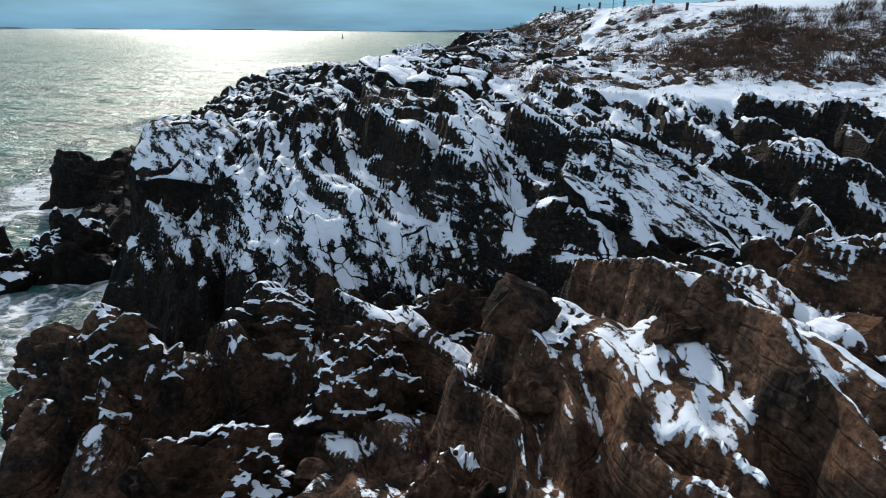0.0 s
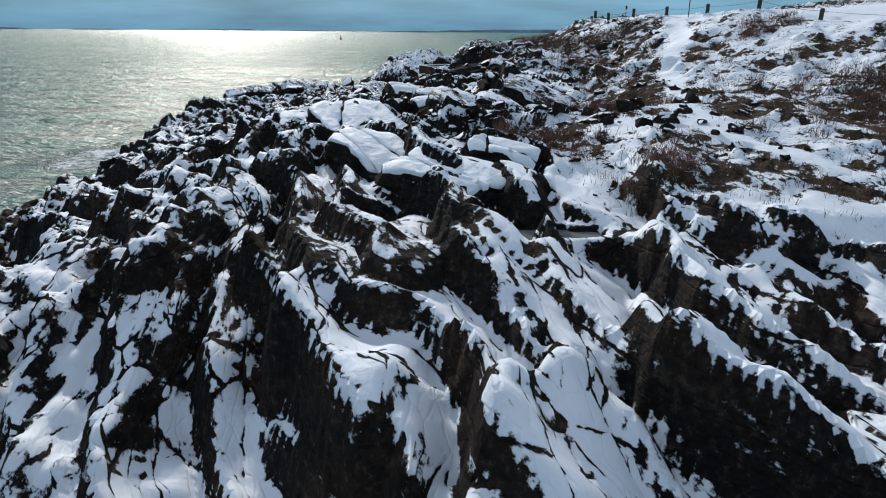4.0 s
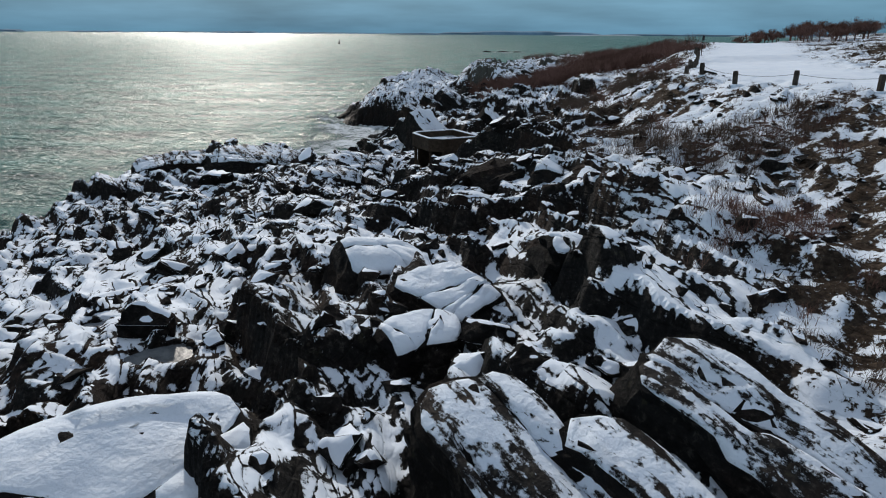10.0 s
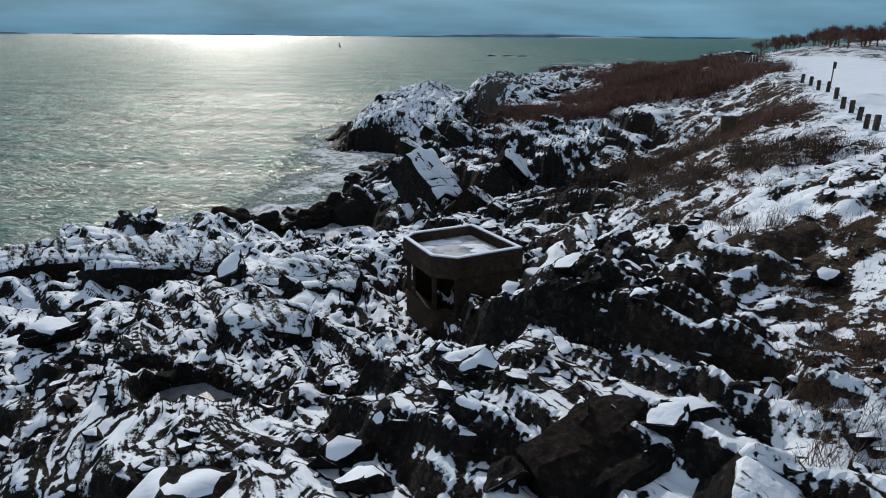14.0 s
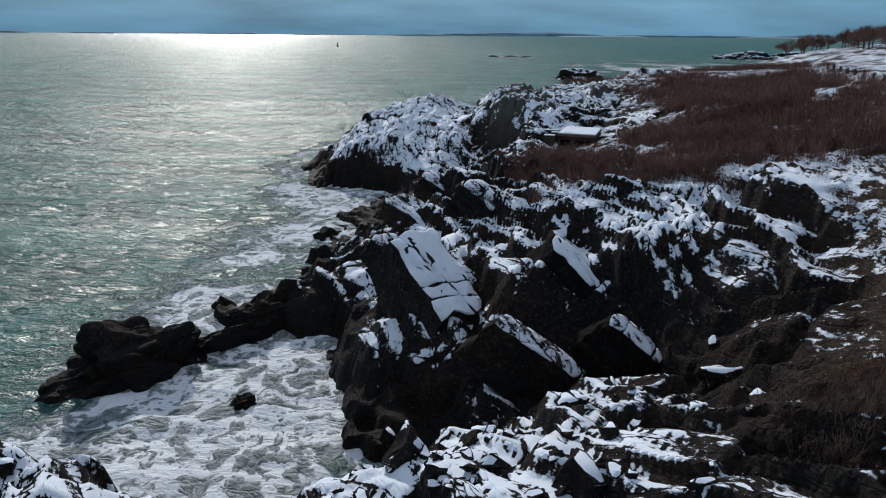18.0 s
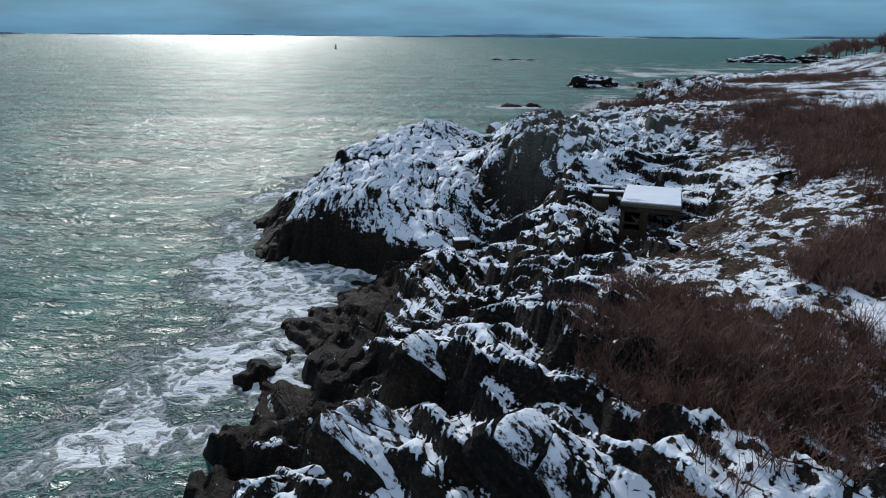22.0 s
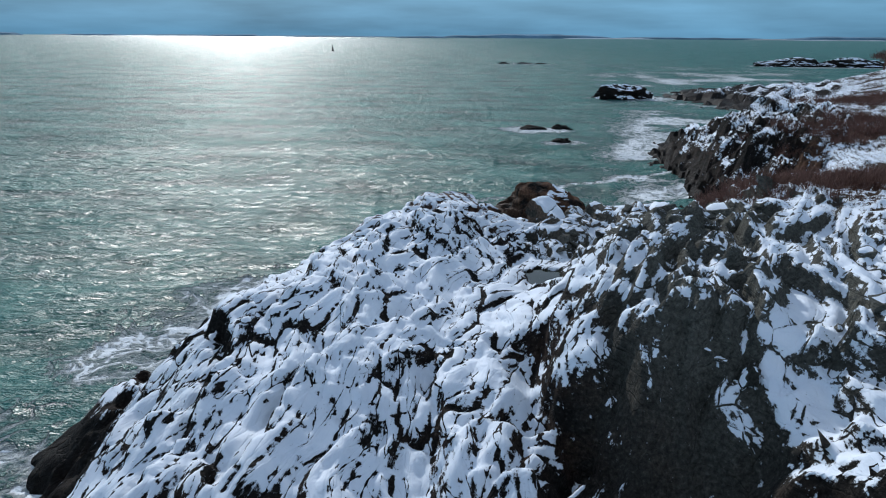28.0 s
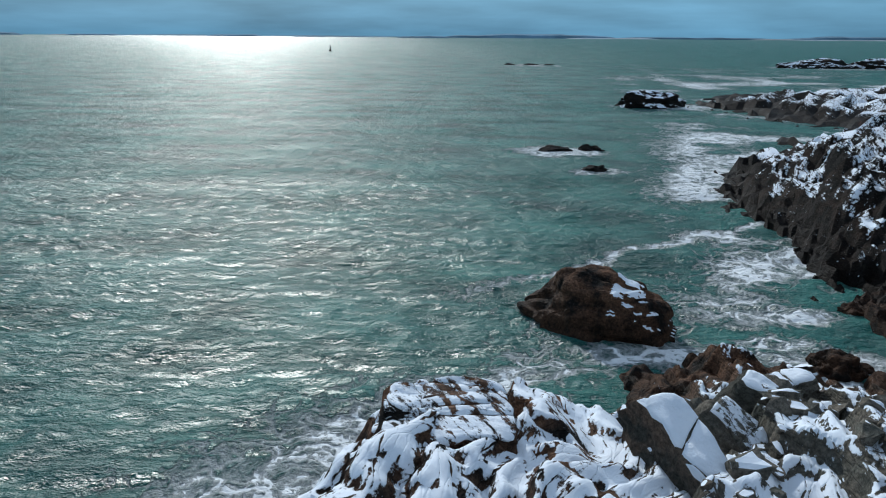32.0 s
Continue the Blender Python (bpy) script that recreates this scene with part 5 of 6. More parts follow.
def scree_field(areas, seed, label):
    """Smaller broken stones with their caps of snow, too many to count, as one object."""
    rng = random.Random(seed)
    shapes = []
    for pair in PEBBLES:
        shapes.append([(np.array([v.co for v in me.vertices]), [tuple(p.vertices) for p in me.polygons]) for me in pair if me is not None])
    co, faces, mats, n = [], [], [], 0
    for x0, x1, y0, y1, count, s0, s1 in areas:
        for _ in range(count):
            x, y = rng.uniform(x0, x1), rng.uniform(y0, y1)
            size = s0 + (s1 - s0) * rng.random() ** 2
            m = np.array(pose(x, y, ground_at(x, y) + 0.1 * size, rng.uniform(-12, 12), rng.uniform(-12, 12), rng.uniform(0, 360)) @ Matrix.Diagonal((size * rng.uniform(0.7, 1.4), size * rng.uniform(0.7, 1.2), size * rng.uniform(0.7, 1.2), 1)))
            for k, (verts, polys) in enumerate(shapes[rng.randrange(len(shapes))]):
                co.append(verts @ m[:3, :3].T + m[:3, 3])
                faces.extend([tuple(n + i for i in p) for p in polys])
                mats.extend([k] * len(polys))
                n += len(verts)
    me = bpy.data.meshes.new("scree")
    me.from_pydata(np.concatenate(co).tolist(), [], faces)
    me.materials.append(rock_mat)
    me.materials.append(snow_mat)
    me.polygons.foreach_set("material_index", mats)
    return tagged(new("scree", me), label, "stones", kind="stuff")


scree_field([(-16, 7, 80, 106, 280, 0.15, 0.5), (5, 17, 74, 114, 300, 0.12, 0.42), (-12, 6, 114, 127, 200, 0.2, 0.55), (-22, 0, 56, 84, 200, 0.2, 0.55), (4, 14, 44, 74, 160, 0.10, 0.34), (-2, 9, 53, 63, 170, 0.2, 0.6), (-3, 3, 52.5, 57, 50, 0.2, 0.5)], 5, "broken dark stones capped with snow strewn over the ledges")
scree_field([(6, 19, 238, 257, 110, 0.3, 1.0), (9, 24, 200, 236, 70, 0.2, 0.6), (-4, 12, 170, 200, 60, 0.2, 0.6)], 6, "broken dark stones capped with snow strewn over the headland")


def sea_rock(name, x, y, sx, sy, sz, yaw, seed, label, group, base=-0.5, snowy=False, rough=1.0, lean=0.0, flank=-9.0):
    """A hump of worn rock: a lumpy mass, split and stepped where the beds break."""
    bm = bmesh.new()
    bmesh.ops.create_icosphere(bm, subdivisions=6 if y < 290 else 5, radius=1.0)
    off = Vector((seed * 3.7, seed * 1.3, 0))
    turn = Euler((radians(lean), 0, 0)).to_matrix()
    for v in bm.verts:
        p = v.co.copy()
        n = noise.fractal(p * 1.4 + off, 1.0, 2.0, 5) * 0.30 + noise.noise(p * 4.5 + off) * 0.08
        b = turn @ p
        step = noise.cell(Vector((b.x * 1.2, b.y * 1.6, b.z * 5.5 + noise.noise(p * 2 + off))) + off) * 0.11
        split = noise.cell(Vector((b.x * 3.1 + b.z, b.y * 2.4, b.z * 1.4)) + off * 2) * 0.06
        q = p * (1 + (n + step + split) * rough)
        v.co = Vector((q.x * sx / 2, q.y * sy / 2, max(q.z, -0.25) * sz))
    bmesh.ops.smooth_vert(bm, verts=bm.verts, factor=0.45, use_axis_x=True, use_axis_y=True, use_axis_z=True)
    ob = thing(name, pose(x, y, base, 0, 0, yaw), label, "rock", group)
    part("rock_mass", bm, rock_mat, ob)
    if snowy:
        bm2 = bmesh.new()
        src = ob.children[0].data
        bm2.from_mesh(src)
        bm2.normal_update()
        drop = [f for f in bm2.faces if f.normal.z < 0.66 or f.calc_center_median().x < flank * sx or noise.fractal(f.calc_center_median() * 0.35 + off, 1.0, 2.0, 4) < -0.05]
        bmesh.ops.delete(bm2, geom=drop, context="FACES")
        for v in bm2.verts:
            v.co.z += 0.07
        if len(bm2.faces) > 3:
            tagged(part("snow_patch", bm2, crust_mat, ob, "wind-packed patches of snow"), kind="stuff")
    return ob


# the low brown ridge in front of the cleft
for k, (x, y, z, sx, sy, sz, yaw, lean, what) in enumerate((
        (3.6, 15.4, 5.2, 4.2, 3.4, 2.6, 25, 10, "rounded rusty brown block on the front ridge"), (7.6, 16.8, 6.2, 4.4, 3.0, 3.0, -35, 40, "leaning rusty brown block on the front ridge"),
        (-2.6, 19.0, 4.0, 3.6, 2.8, 2.4, 10, 15, "rounded rusty brown block on the front ridge"), (-12.6, 21.4, 1.6, 6.4, 4.2, 4.2, 8, 5, "square dark rust-topped block on the front ridge"),
        (9.8, 24.6, 5.4, 4.6, 3.0, 2.3, -25, 30, "brown ridge block with ragged snow"),
        (12.8, 21.2, 6.4, 4.4, 3.2, 2.8, -40, 35, "brown ridge block with ragged snow"), (0.6, 23.2, 4.2, 4.4, 2.4, 2.1, 6, 15, "brown ridge block with ragged snow"),
        (-6.0, 24.0, 4.0, 4.8, 2.4, 2.0, -4, 15, "brown ridge block with ragged snow"), (-6.8, 15.8, 2.6, 4.4, 3.2, 2.4, 20, 10, "low rounded rusty brown rock"), (0.4, 13.4, 3.6, 3.0, 2.4, 2.0, 40, 20, "low rounded rusty brown rock"))):
    sea_rock("ridge_block", x, y, sx, sy, sz, yaw, 60 + k, what, RIDGE, z, True, 1.15, lean)

OFF = "rocks standing in the sea"
sea_rock("sea_rock", 10.6, 277.2, 13.0, 8.5, 5.0, -28, 1, "great dark hump of rock beside the headland, snow on one flank", OFF, snowy=True, rough=0.55, flank=0.12)
sea_rock("sea_rock", 20.0, 364.5, 8.5, 4.0, 1.9, 5, 2, "low black reef rock ringed by foam", OFF)
sea_rock("sea_rock", 28.0, 366.5, 6.0, 3.0, 1.7, -10, 3, "low black reef rock ringed by foam", OFF)
sea_rock("sea_rock", 24.5, 345.0, 5.0, 3.2, 1.5, 20, 4, "low black reef rock ringed by foam", OFF)
sea_rock("sea_rock", 68.5, 461.0, 24.0, 14.0, 6.2, 12, 5, "dark humped islet ringed by foam", OFF, snowy=True)
sea_rock("sea_rock", 46.0, 788.0, 9.0, 4.0, 1.8, 5, 6, "far low skerry in a line of foam", OFF)
sea_rock("sea_rock", 64.0, 790.0, 12.0, 4.0, 1.7, 0, 7, "far low skerry in a line of foam", OFF)
sea_rock("sea_rock", 79.0, 788.0, 8.0, 4.0, 1.6, 0, 8, "far low skerry in a line of foam", OFF)
sea_rock("sea_rock", 295.0, 775.0, 62.0, 20.0, 6.5, 3, 9, "long low far reef", OFF, snowy=True)
sea_rock("sea_rock", 345.0, 770.0, 60.0, 20.0, 7.5, -4, 10, "long low far reef", OFF, snowy=True)
sea_rock("sea_rock", -24.0, 147.0, 10.5, 6.5, 3.6, 35, 11, "black wave-washed rock off the cove", OFF)
sea_rock("sea_rock", -17.2, 152.6, 9.0, 3.6, 2.6, 38, 26, "low black ridge of rock running into the cove", OFF)
sea_rock("sea_rock", -15.0, 142.6, 2.0, 1.6, 1.1, 40, 12, "small black rock in the surf", OFF)
sea_rock("sea_rock", -24.3, 40.4, 6.0, 5.0, 4.2, 30, 13, "dark rock stack topped with snow beside the cliff", OFF, snowy=True)
sea_rock("sea_rock", -28.5, 38.5, 6.0, 6.0, 3.8, 10, 14, "dark rock stack topped with snow beside the cliff", OFF, snowy=True)
sea_rock("sea_rock", -33.0, 60.0, 8.0, 6.0, 5.0, 15, 16, "black wave-washed crag at the cliff's foot", OFF)
sea_rock("sea_rock", 27.0, 268.0, 5.0, 4.0, 2.0, 0, 17, "black wave-washed rock in the far cove", OFF)
sea_rock("sea_rock", 34.5, 279.0, 4.0, 3.0, 1.5, 0, 18, "black wave-washed rock in the far cove", OFF)


# ---------------------------------------------------------------- the concrete look-out on the ledges
LOOKOUT = [(-1.93, 104.30), (-0.72, 103.95), (2.36, 105.60), (0.15, 109.45), (-2.99, 107.85), (-3.32, 107.05)]
lookout = thing("lookout_post", pose(0, 0, 0), "abandoned brown concrete look-out post with a slushy parapet roof", "bunker")


def inset_plan(poly, d):
    out = []
    n = len(poly)
    for i in range(n):
        p, q, r = Vector(poly[i - 1]), Vector(poly[i]), Vector(poly[(i + 1) % n])
        a, b = (q - p).normalized(), (r - q).normalized()
        na, nb = Vector((-a.y, a.x)), Vector((-b.y, b.x))
        m = (na + nb).normalized()
        out.append(tuple(q + m * (d / max(0.3, m.dot(na)))))
    return out


def ring_wall(outer, thickness, z0, z1):
    """A closed wall of one thickness round a plan outline."""
    inner = inset_plan(outer, thickness)
    bm = bmesh.new()
    n = len(outer)
    vs = [[bm.verts.new((*p, z)) for p in poly] for poly, z in ((outer, z0), (outer, z1), (inner, z1), (inner, z0))]
    for k in range(4):
        a, b = vs[k], vs[(k + 1) % 4]
        for i in range(n):
            bm.faces.new((a[i], a[(i + 1) % n], b[(i + 1) % n], b[i]))
    bmesh.ops.recalc_face_normals(bm, faces=bm.faces)
    bmesh.ops.bevel(bm, geom=list(bm.edges), offset=0.02, segments=1, affect="EDGES")
    return bm


part("parapet", ring_wall(LOOKOUT, 0.28, 12.05, 13.05), old_concrete_mat, lookout)
part("roof_deck", prism(inset_plan(LOOKOUT, 0.285), 12.3, 12.55), old_concrete_mat, lookout)
part("roof_slush", prism(inset_plan(LOOKOUT, 0.30), 12.555, 12.60), slush_mat, lookout, "half-melted snow and grey slush")
part("parapet_snow", ring_wall(inset_plan(LOOKOUT, 0.03), 0.2, 13.045, 13.12), snow_mat, lookout, "strip of snow")
rng = random.Random(4)
for k in range(9):
    bm = bmesh.new()
    bmesh.ops.create_icosphere(bm, subdivisions=3, radius=1.0)
    a = rng.uniform(0, 6.28)
    cx, cy = -0.9 + math.cos(a) * 1.3, 106.6 + math.sin(a) * 1.2
    for v in bm.verts:
        w = 1 + 0.5 * noise.noise(v.co * 1.5 + Vector((k, 0, 0)))
        v.co = Vector((cx + v.co.x * w * (0.35 + 0.35 * rng.random() * 0.2 + 0.1 * (k % 4)), cy + v.co.y * w * 0.35, 12.59 + max(0, v.co.z) * 0.07))
    part("snow_patch", bm, snow_mat, lookout)
LOW = inset_plan(LOOKOUT, 0.12)
part("base_wall", ring_wall(LOW, 0.3, 8.0, 10.3), old_concrete_mat, lookout)
part("floor_slab", prism(inset_plan(LOOKOUT, 0.43), 9.0, 9.2), concrete_mat, lookout)


def wall_between(p, q, thickness, z0, z1):
    p, q = Vector(p), Vector(q)
    d = (q - p).normalized()
    n = Vector((-d.y, d.x)) * thickness
    return prism([tuple(p), tuple(q), tuple(q + n), tuple(p + n)], z0, z1, 0.015)


for i, j in ((1, 2), (2, 3), (3, 4)):
    part("blind_wall", wall_between(LOW[i], LOW[j], 0.3, 10.3, 12.05), old_concrete_mat, lookout)
POST = inset_plan(LOOKOUT, 0.26)
for i in (0, 1, 4, 5):
    px, py = POST[i]
    part("pillar", box(px - 0.12, px + 0.12, py - 0.12, py + 0.12, 10.3, 12.05, 0.02), old_concrete_mat, lookout)
p = Vector(POST[5]).lerp(Vector(POST[0]), 0.22)
part("mullion", box(p.x - 0.06, p.x + 0.06, p.y - 0.06, p.y + 0.06, 10.3, 12.05, 0.01), old_concrete_mat, lookout)
for i, j in ((5, 0), (0, 1)):
    out = (Vector(LOW[j]) - Vector(LOW[i])).normalized()
    out = Vector((out.y, -out.x)) * 0.06
    part("sill", wall_between(Vector(LOW[i]) + out, Vector(LOW[j]) + out, 0.40, 10.3, 10.4), old_concrete_mat, lookout, "stained concrete sill")

# a concrete wing wall on the slope behind it
wing = thing("retaining_wall", pose(19.0, 124.2, 13.6, 0, 0, -12), "leaning tan concrete stub of wall standing on the slope", "wall")
part("wall_panel", prism([(-0.5, -0.2), (0.5, -0.2), (0.55, 0.25), (-0.5, 0.25)], 0.0, 3.4, 0.03), concrete_mat, wing)
part("footing", prism([(-0.7, -0.35), (0.7, -0.35), (0.75, 0.4), (-0.7, 0.4)], -0.6, 1.2, 0.03), concrete_mat, wing)

# ---------------------------------------------------------------- the concrete hut above the far cove
hut = thing("concrete_hut", pose(16.0, 191.9, 0, 0, 0, -19), "small derelict concrete hut, open fronted, its flat roof sheeted with snow", "hut")
HX, HY, H0, H1 = 2.35, 3.4, 6.6, 11.0
part("roof_slab", box(-HX - 0.1, HX + 0.1, -HY - 0.1, HY + 0.1, H1 - 0.28, H1, 0.03), concrete_mat, hut)
bm = box(-HX - 0.04, HX + 0.04, -HY + 0.15, HY + 0.04, H1 - 0.01, H1 + 0.13, 0.05)
part("roof_snow", bm, snow_mat, hut, "smooth white sheet of snow")
bare = [(-HX + 0.35 + math.cos(a) * (0.75 + 0.2 * math.sin(3 * a)) + 0.7, -HY + 0.75 + math.sin(a) * 0.42) for a in [k * math.pi / 9 for k in range(18)]]
part("bare_patch", prism(bare, H1 + 0.1, H1 + 0.136), slush_mat, hut, "grey thawed patch")
part("wall", box(-HX, -HX + 0.3, -HY + 0.3, HY, H0, H1 - 0.28, 0.02), old_concrete_mat, hut)
part("wall", box(HX - 0.3, HX, -HY + 0.3, HY, H0, H1 - 0.28, 0.02), old_concrete_mat, hut)
part("wall", box(-HX + 0.3, HX - 0.3, HY - 0.3, HY, H0, H1 - 0.28, 0.02), old_concrete_mat, hut)
part("front_wall", box(-HX, HX, -HY, -HY + 0.3, H0, H0 + 2.1, 0.02), old_concrete_mat, hut)
part("front_post", box(-HX, -HX + 0.35, -HY, -HY + 0.3, H0 + 2.1, H1 - 0.28, 0.02), old_concrete_mat, hut)
part("front_post", box(-0.75, -0.1, -HY, -HY + 0.3, H0 + 2.1, H1 - 0.28, 0.02), old_concrete_mat, hut)
part("front_post", box(HX - 0.55, HX, -HY, -HY + 0.3, H0 + 2.1, H1 - 0.28, 0.02), old_concrete_mat, hut)
part("lintel", box(-HX + 0.35, HX - 0.55, -HY + 0.01, -HY + 0.29, H1 - 0.75, H1 - 0.28, 0.01), old_concrete_mat, hut)
part("floor_slab", box(-HX + 0.3, HX - 0.3, -HY + 0.3, HY - 0.3, H0 + 1.2, H0 + 1.4), concrete_mat, hut)
part("cross_beam", box(-HX + 0.35, -0.75, -HY + 0.05, -HY + 0.25, H0 + 2.6, H0 + 2.75, 0.01), wood_mat, hut, "weathered timber beam")
for k in range(3):
    st = thing("concrete_step", pose(19.4 + 0.35 * k, 190.4 + 0.5 * k, 9.0 + 0.32 * k, 0, 0, -14), "low concrete step beside the hut, its tread under snow", "step", "steps beside the hut")
    part("tread", box(-0.2, 2.6, -0.22, 0.26, -0.4, 0.0, 0.02), concrete_mat, st)
    part("tread_snow", box(-0.16, 2.56, -0.18, 0.24, -0.005, 0.07, 0.03), snow_mat, st)
for k in range(6):
    st = thing("stair_tread", pose(23.0 + 0.42 * k, 191.7 + 0.34 * k, 10.2 + 0.2 * k, 0, 0, 40), "narrow concrete stair tread with snow", "step", "stair climbing from the hut")
    part("tread", box(-0.55, 0.55, -0.14, 0.14, -0.5, 0.0, 0.015), concrete_mat, st)
    part("tread_snow", box(-0.5, 0.5, -0.12, 0.12, -0.004, 0.06, 0.02), snow_mat, st)
for k, (x, y, z, w, d) in enumerate(((12.9, 197.6, 9.6, 1.6, 0.9), (14.3, 198.2, 9.9, 2.2, 0.7), (13.2, 199.3, 10.1, 2.6, 0.8))):
    st = thing("broken_footing", pose(x, y, z, 0, 0, -14), "broken concrete footing behind the hut, capped with snow", "footing", "footings behind the hut")
    part("footing", box(-w / 2, w / 2, -d / 2, d / 2, -1.6, 0.0, 0.03), old_concrete_mat, st)
    part("snow_cap", box(-w / 2 + 0.03, w / 2 - 0.03, -d / 2 + 0.03, d / 2 - 0.03, -0.005, 0.1, 0.04), snow_mat, st)
well = thing("concrete_box", pose(-0.4, 201.0, 4.0, 0, 0, 12), "small concrete box on the shore with a snowy lid", "box")
part("box_wall", box(-0.85, 0.85, -0.6, 0.6, -2.2, 0.0, 0.03), old_concrete_mat, well)
part("lid_snow", box(-0.8, 0.8, -0.55, 0.55, -0.005, 0.1, 0.04), snow_mat, well)
lid = thing("concrete_cover", pose(3.1, 105.4, 11.9, 4, 6, 20), "flat round-edged concrete cover under snow beside the look-out", "cover")
part("cover", prism([(math.cos(a) * 0.75, math.sin(a) * 0.55) for a in [k * math.pi / 8 for k in range(16)]], -0.7, 0.0, 0.03), concrete_mat, lid)
part("snow_cap", prism([(math.cos(a) * 0.7, math.sin(a) * 0.5) for a in [k * math.pi / 8 for k in range(16)]], -0.005, 0.09, 0.03), snow_mat, lid)

# ---------------------------------------------------------------- posts along the road
POSTS = "posts along the road"


def post_master():
    ob = thing("fence_post", pose(0, 0, 0), "squat weathered timber post in the snow by the road", "post", POSTS)
    part("shaft", box(-0.11, 0.11, -0.11, 0.11, -0.5, 0.74, 0.02), wood_mat, ob)
    bm = box(-0.115, 0.115, -0.115, 0.115, 0.741, 0.80, 0.03)
    part("cap", bm, wood_mat, ob, "bevelled post head")
    part("snow_ring", prism([(math.cos(a) * 0.3, math.sin(a) * 0.26) for a in [k * math.pi / 6 for k in range(12)]], -0.3, 0.06, 0.04), snow_mat, ob, "drift at the foot")
    return ob


near_line = [(34, 56), (28.5, 63), (24.5, 69.5), (22.6, 74.5), (20.8, 79.5), (19.0, 84), (17.3, 88.2), (16.0, 92.3), (15.6, 96.4), (16.1, 100.4), (17.4, 104.2), (19.0, 108), (20.2, 110.6), (21.4, 113.2), (22.5, 115.8), (23.5, 118.4), (24.6, 121.2), (25.7, 124.2), (26.8, 127.4), (27.9, 130.6), (29.0, 134.0)]
far_line = [(38.5 + 12.8 * k / 10, 163.6 + 37 * k / 10) for k in range(11)]
master = post_master()
tops = []
for i, (x, y) in enumerate(near_line + far_line):
    m = pose(x, y, ground_at(x, y), (i * 37 % 7 - 3) * 0.7, (i * 53 % 9 - 4) * 0.7, i * 41 % 50)
    ob = master if i == 0 else copy_thing(master, m)
    ob.matrix_basis = m
    tops.append(Vector((x, y, ground_at(x, y) + 0.62)))


def cable(points, radius, mat, name, label):
    """A slack line hung from point to point."""
    bm = bmesh.new()
    rings = []
    for a, b in zip(points, points[1:]):
        for k in range(6):
            f = k / 6
            p = a.lerp(b, f) - Vector((0, 0, 0.12 * 4 * f * (1 - f)))
            d = (b - a).normalized()
            side = Vector((-d.y, d.x, 0))
            rings.append([bm.verts.new(p + side * (radius * math.cos(t)) + Vector((0, 0, radius * math.sin(t)))) for t in (0.5, 2.6, 4.7)])
    for a, b in zip(rings, rings[1:]):
        for i in range(3):
            bm.faces.new((a[i], a[(i + 1) % 3], b[(i + 1) % 3], b[i]))
    ob = part(name, bm, mat)
    return tagged(ob, label, "cable")


cable(tops[:len(near_line)], 0.012, metal_mat, "fence_cable", "thin steel cable slung between the road posts")
cable(tops[len(near_line):], 0.012, metal_mat, "fence_cable", "thin steel cable slung between the far posts")
for x, y, h in ((20.0, 81.4, 2.3), (26.4, 125.2, 2.2)):
    ob = thing("sign_post", pose(x, y, ground_at(x, y), 1.5, -2, 20), "thin dark sign post with a small plate beside the road", "sign", "sign posts")
    part("pole", prism([(math.cos(a) * 0.04, math.sin(a) * 0.04) for a in [k * math.pi / 4 for k in range(8)]], -0.4, h), metal_mat, ob)
    part("plate", box(-0.16, 0.16, -0.06, -0.042, h - 0.5, h - 0.05, 0.004), metal_mat, ob)
    part("bolt", box(-0.02, 0.02, -0.075, -0.061, h - 0.3, h - 0.26), metal_mat, ob)

# ---------------------------------------------------------------- pools among the rocks
for name, x, y, z, rx, ry, label in POOLS:
    mat = pool_mat if name == "tide_pool" else ice_mat
    outline = [(math.cos(a) * rx * 1.45 * (0.85 + 0.3 * vnoise(np.array([a * 1.3]), np.array([x]), 2)[0]), math.sin(a) * ry * 1.45 * (0.85 + 0.3 * vnoise(np.array([a * 1.7]), np.array([y]), 3)[0])) for a in [k * math.pi / 14 for k in range(28)]]
    ob = part(name, prism(outline, -0.06, 0.0), mat, None, "", pose(x, y, z))
    tagged(ob, label, "pool", kind="structure")


# ---------------------------------------------------------------- brush, dead grass, trees
def twigs(bx, by, bz, height, stems, seed, spread=0.35, width=0.022, side=4):
    """Bare brush as arrays of thin slivers: stems that fan out from each root, with side shoots."""
    rs = np.random.RandomState(seed)
    n = len(bx) * stems
    root = np.repeat(np.stack([bx, by, bz], -1), stems, 0) + np.concatenate([rs.normal(0, spread * 0.5, (n, 2)), np.full((n, 1), -0.05)], 1)
    hs = np.repeat(height, stems) * rs.uniform(0.45, 1.05, n)
    lean = rs.normal(0, 0.36, (n, 2))
    tip = root + np.stack([lean[:, 0] * hs, lean[:, 1] * hs, hs], -1)
    ang = rs.uniform(0, 6.283, n)
    sv = np.stack([np.cos(ang), np.sin(ang), np.zeros(n)], -1) * width
    tris = [np.stack([root - sv, root + sv, tip], 1)]
    for _ in range(side):
        f = rs.uniform(0.25, 0.85, n)[:, None]
        start = root * (1 - f) + tip * f
        a = rs.uniform(0, 6.283, n)
        ln = hs * rs.uniform(0.18, 0.42, n)
        end = start + np.stack([np.cos(a) * ln * 0.75, np.sin(a) * ln * 0.75, ln * rs.uniform(0.3, 0.9, n)], -1)
        s2 = np.stack([-np.sin(a), np.cos(a), np.zeros(n)], -1) * width * 0.55
        tris.append(np.stack([start - s2, start + s2, end], 1))
    return np.concatenate(tris).reshape(-1, 3)


def sliver_mesh(name, co, mat):
    me = mesh_from(name, co, np.arange(len(co)).reshape(-1, 3))
    me.materials.append(mat)
    return me


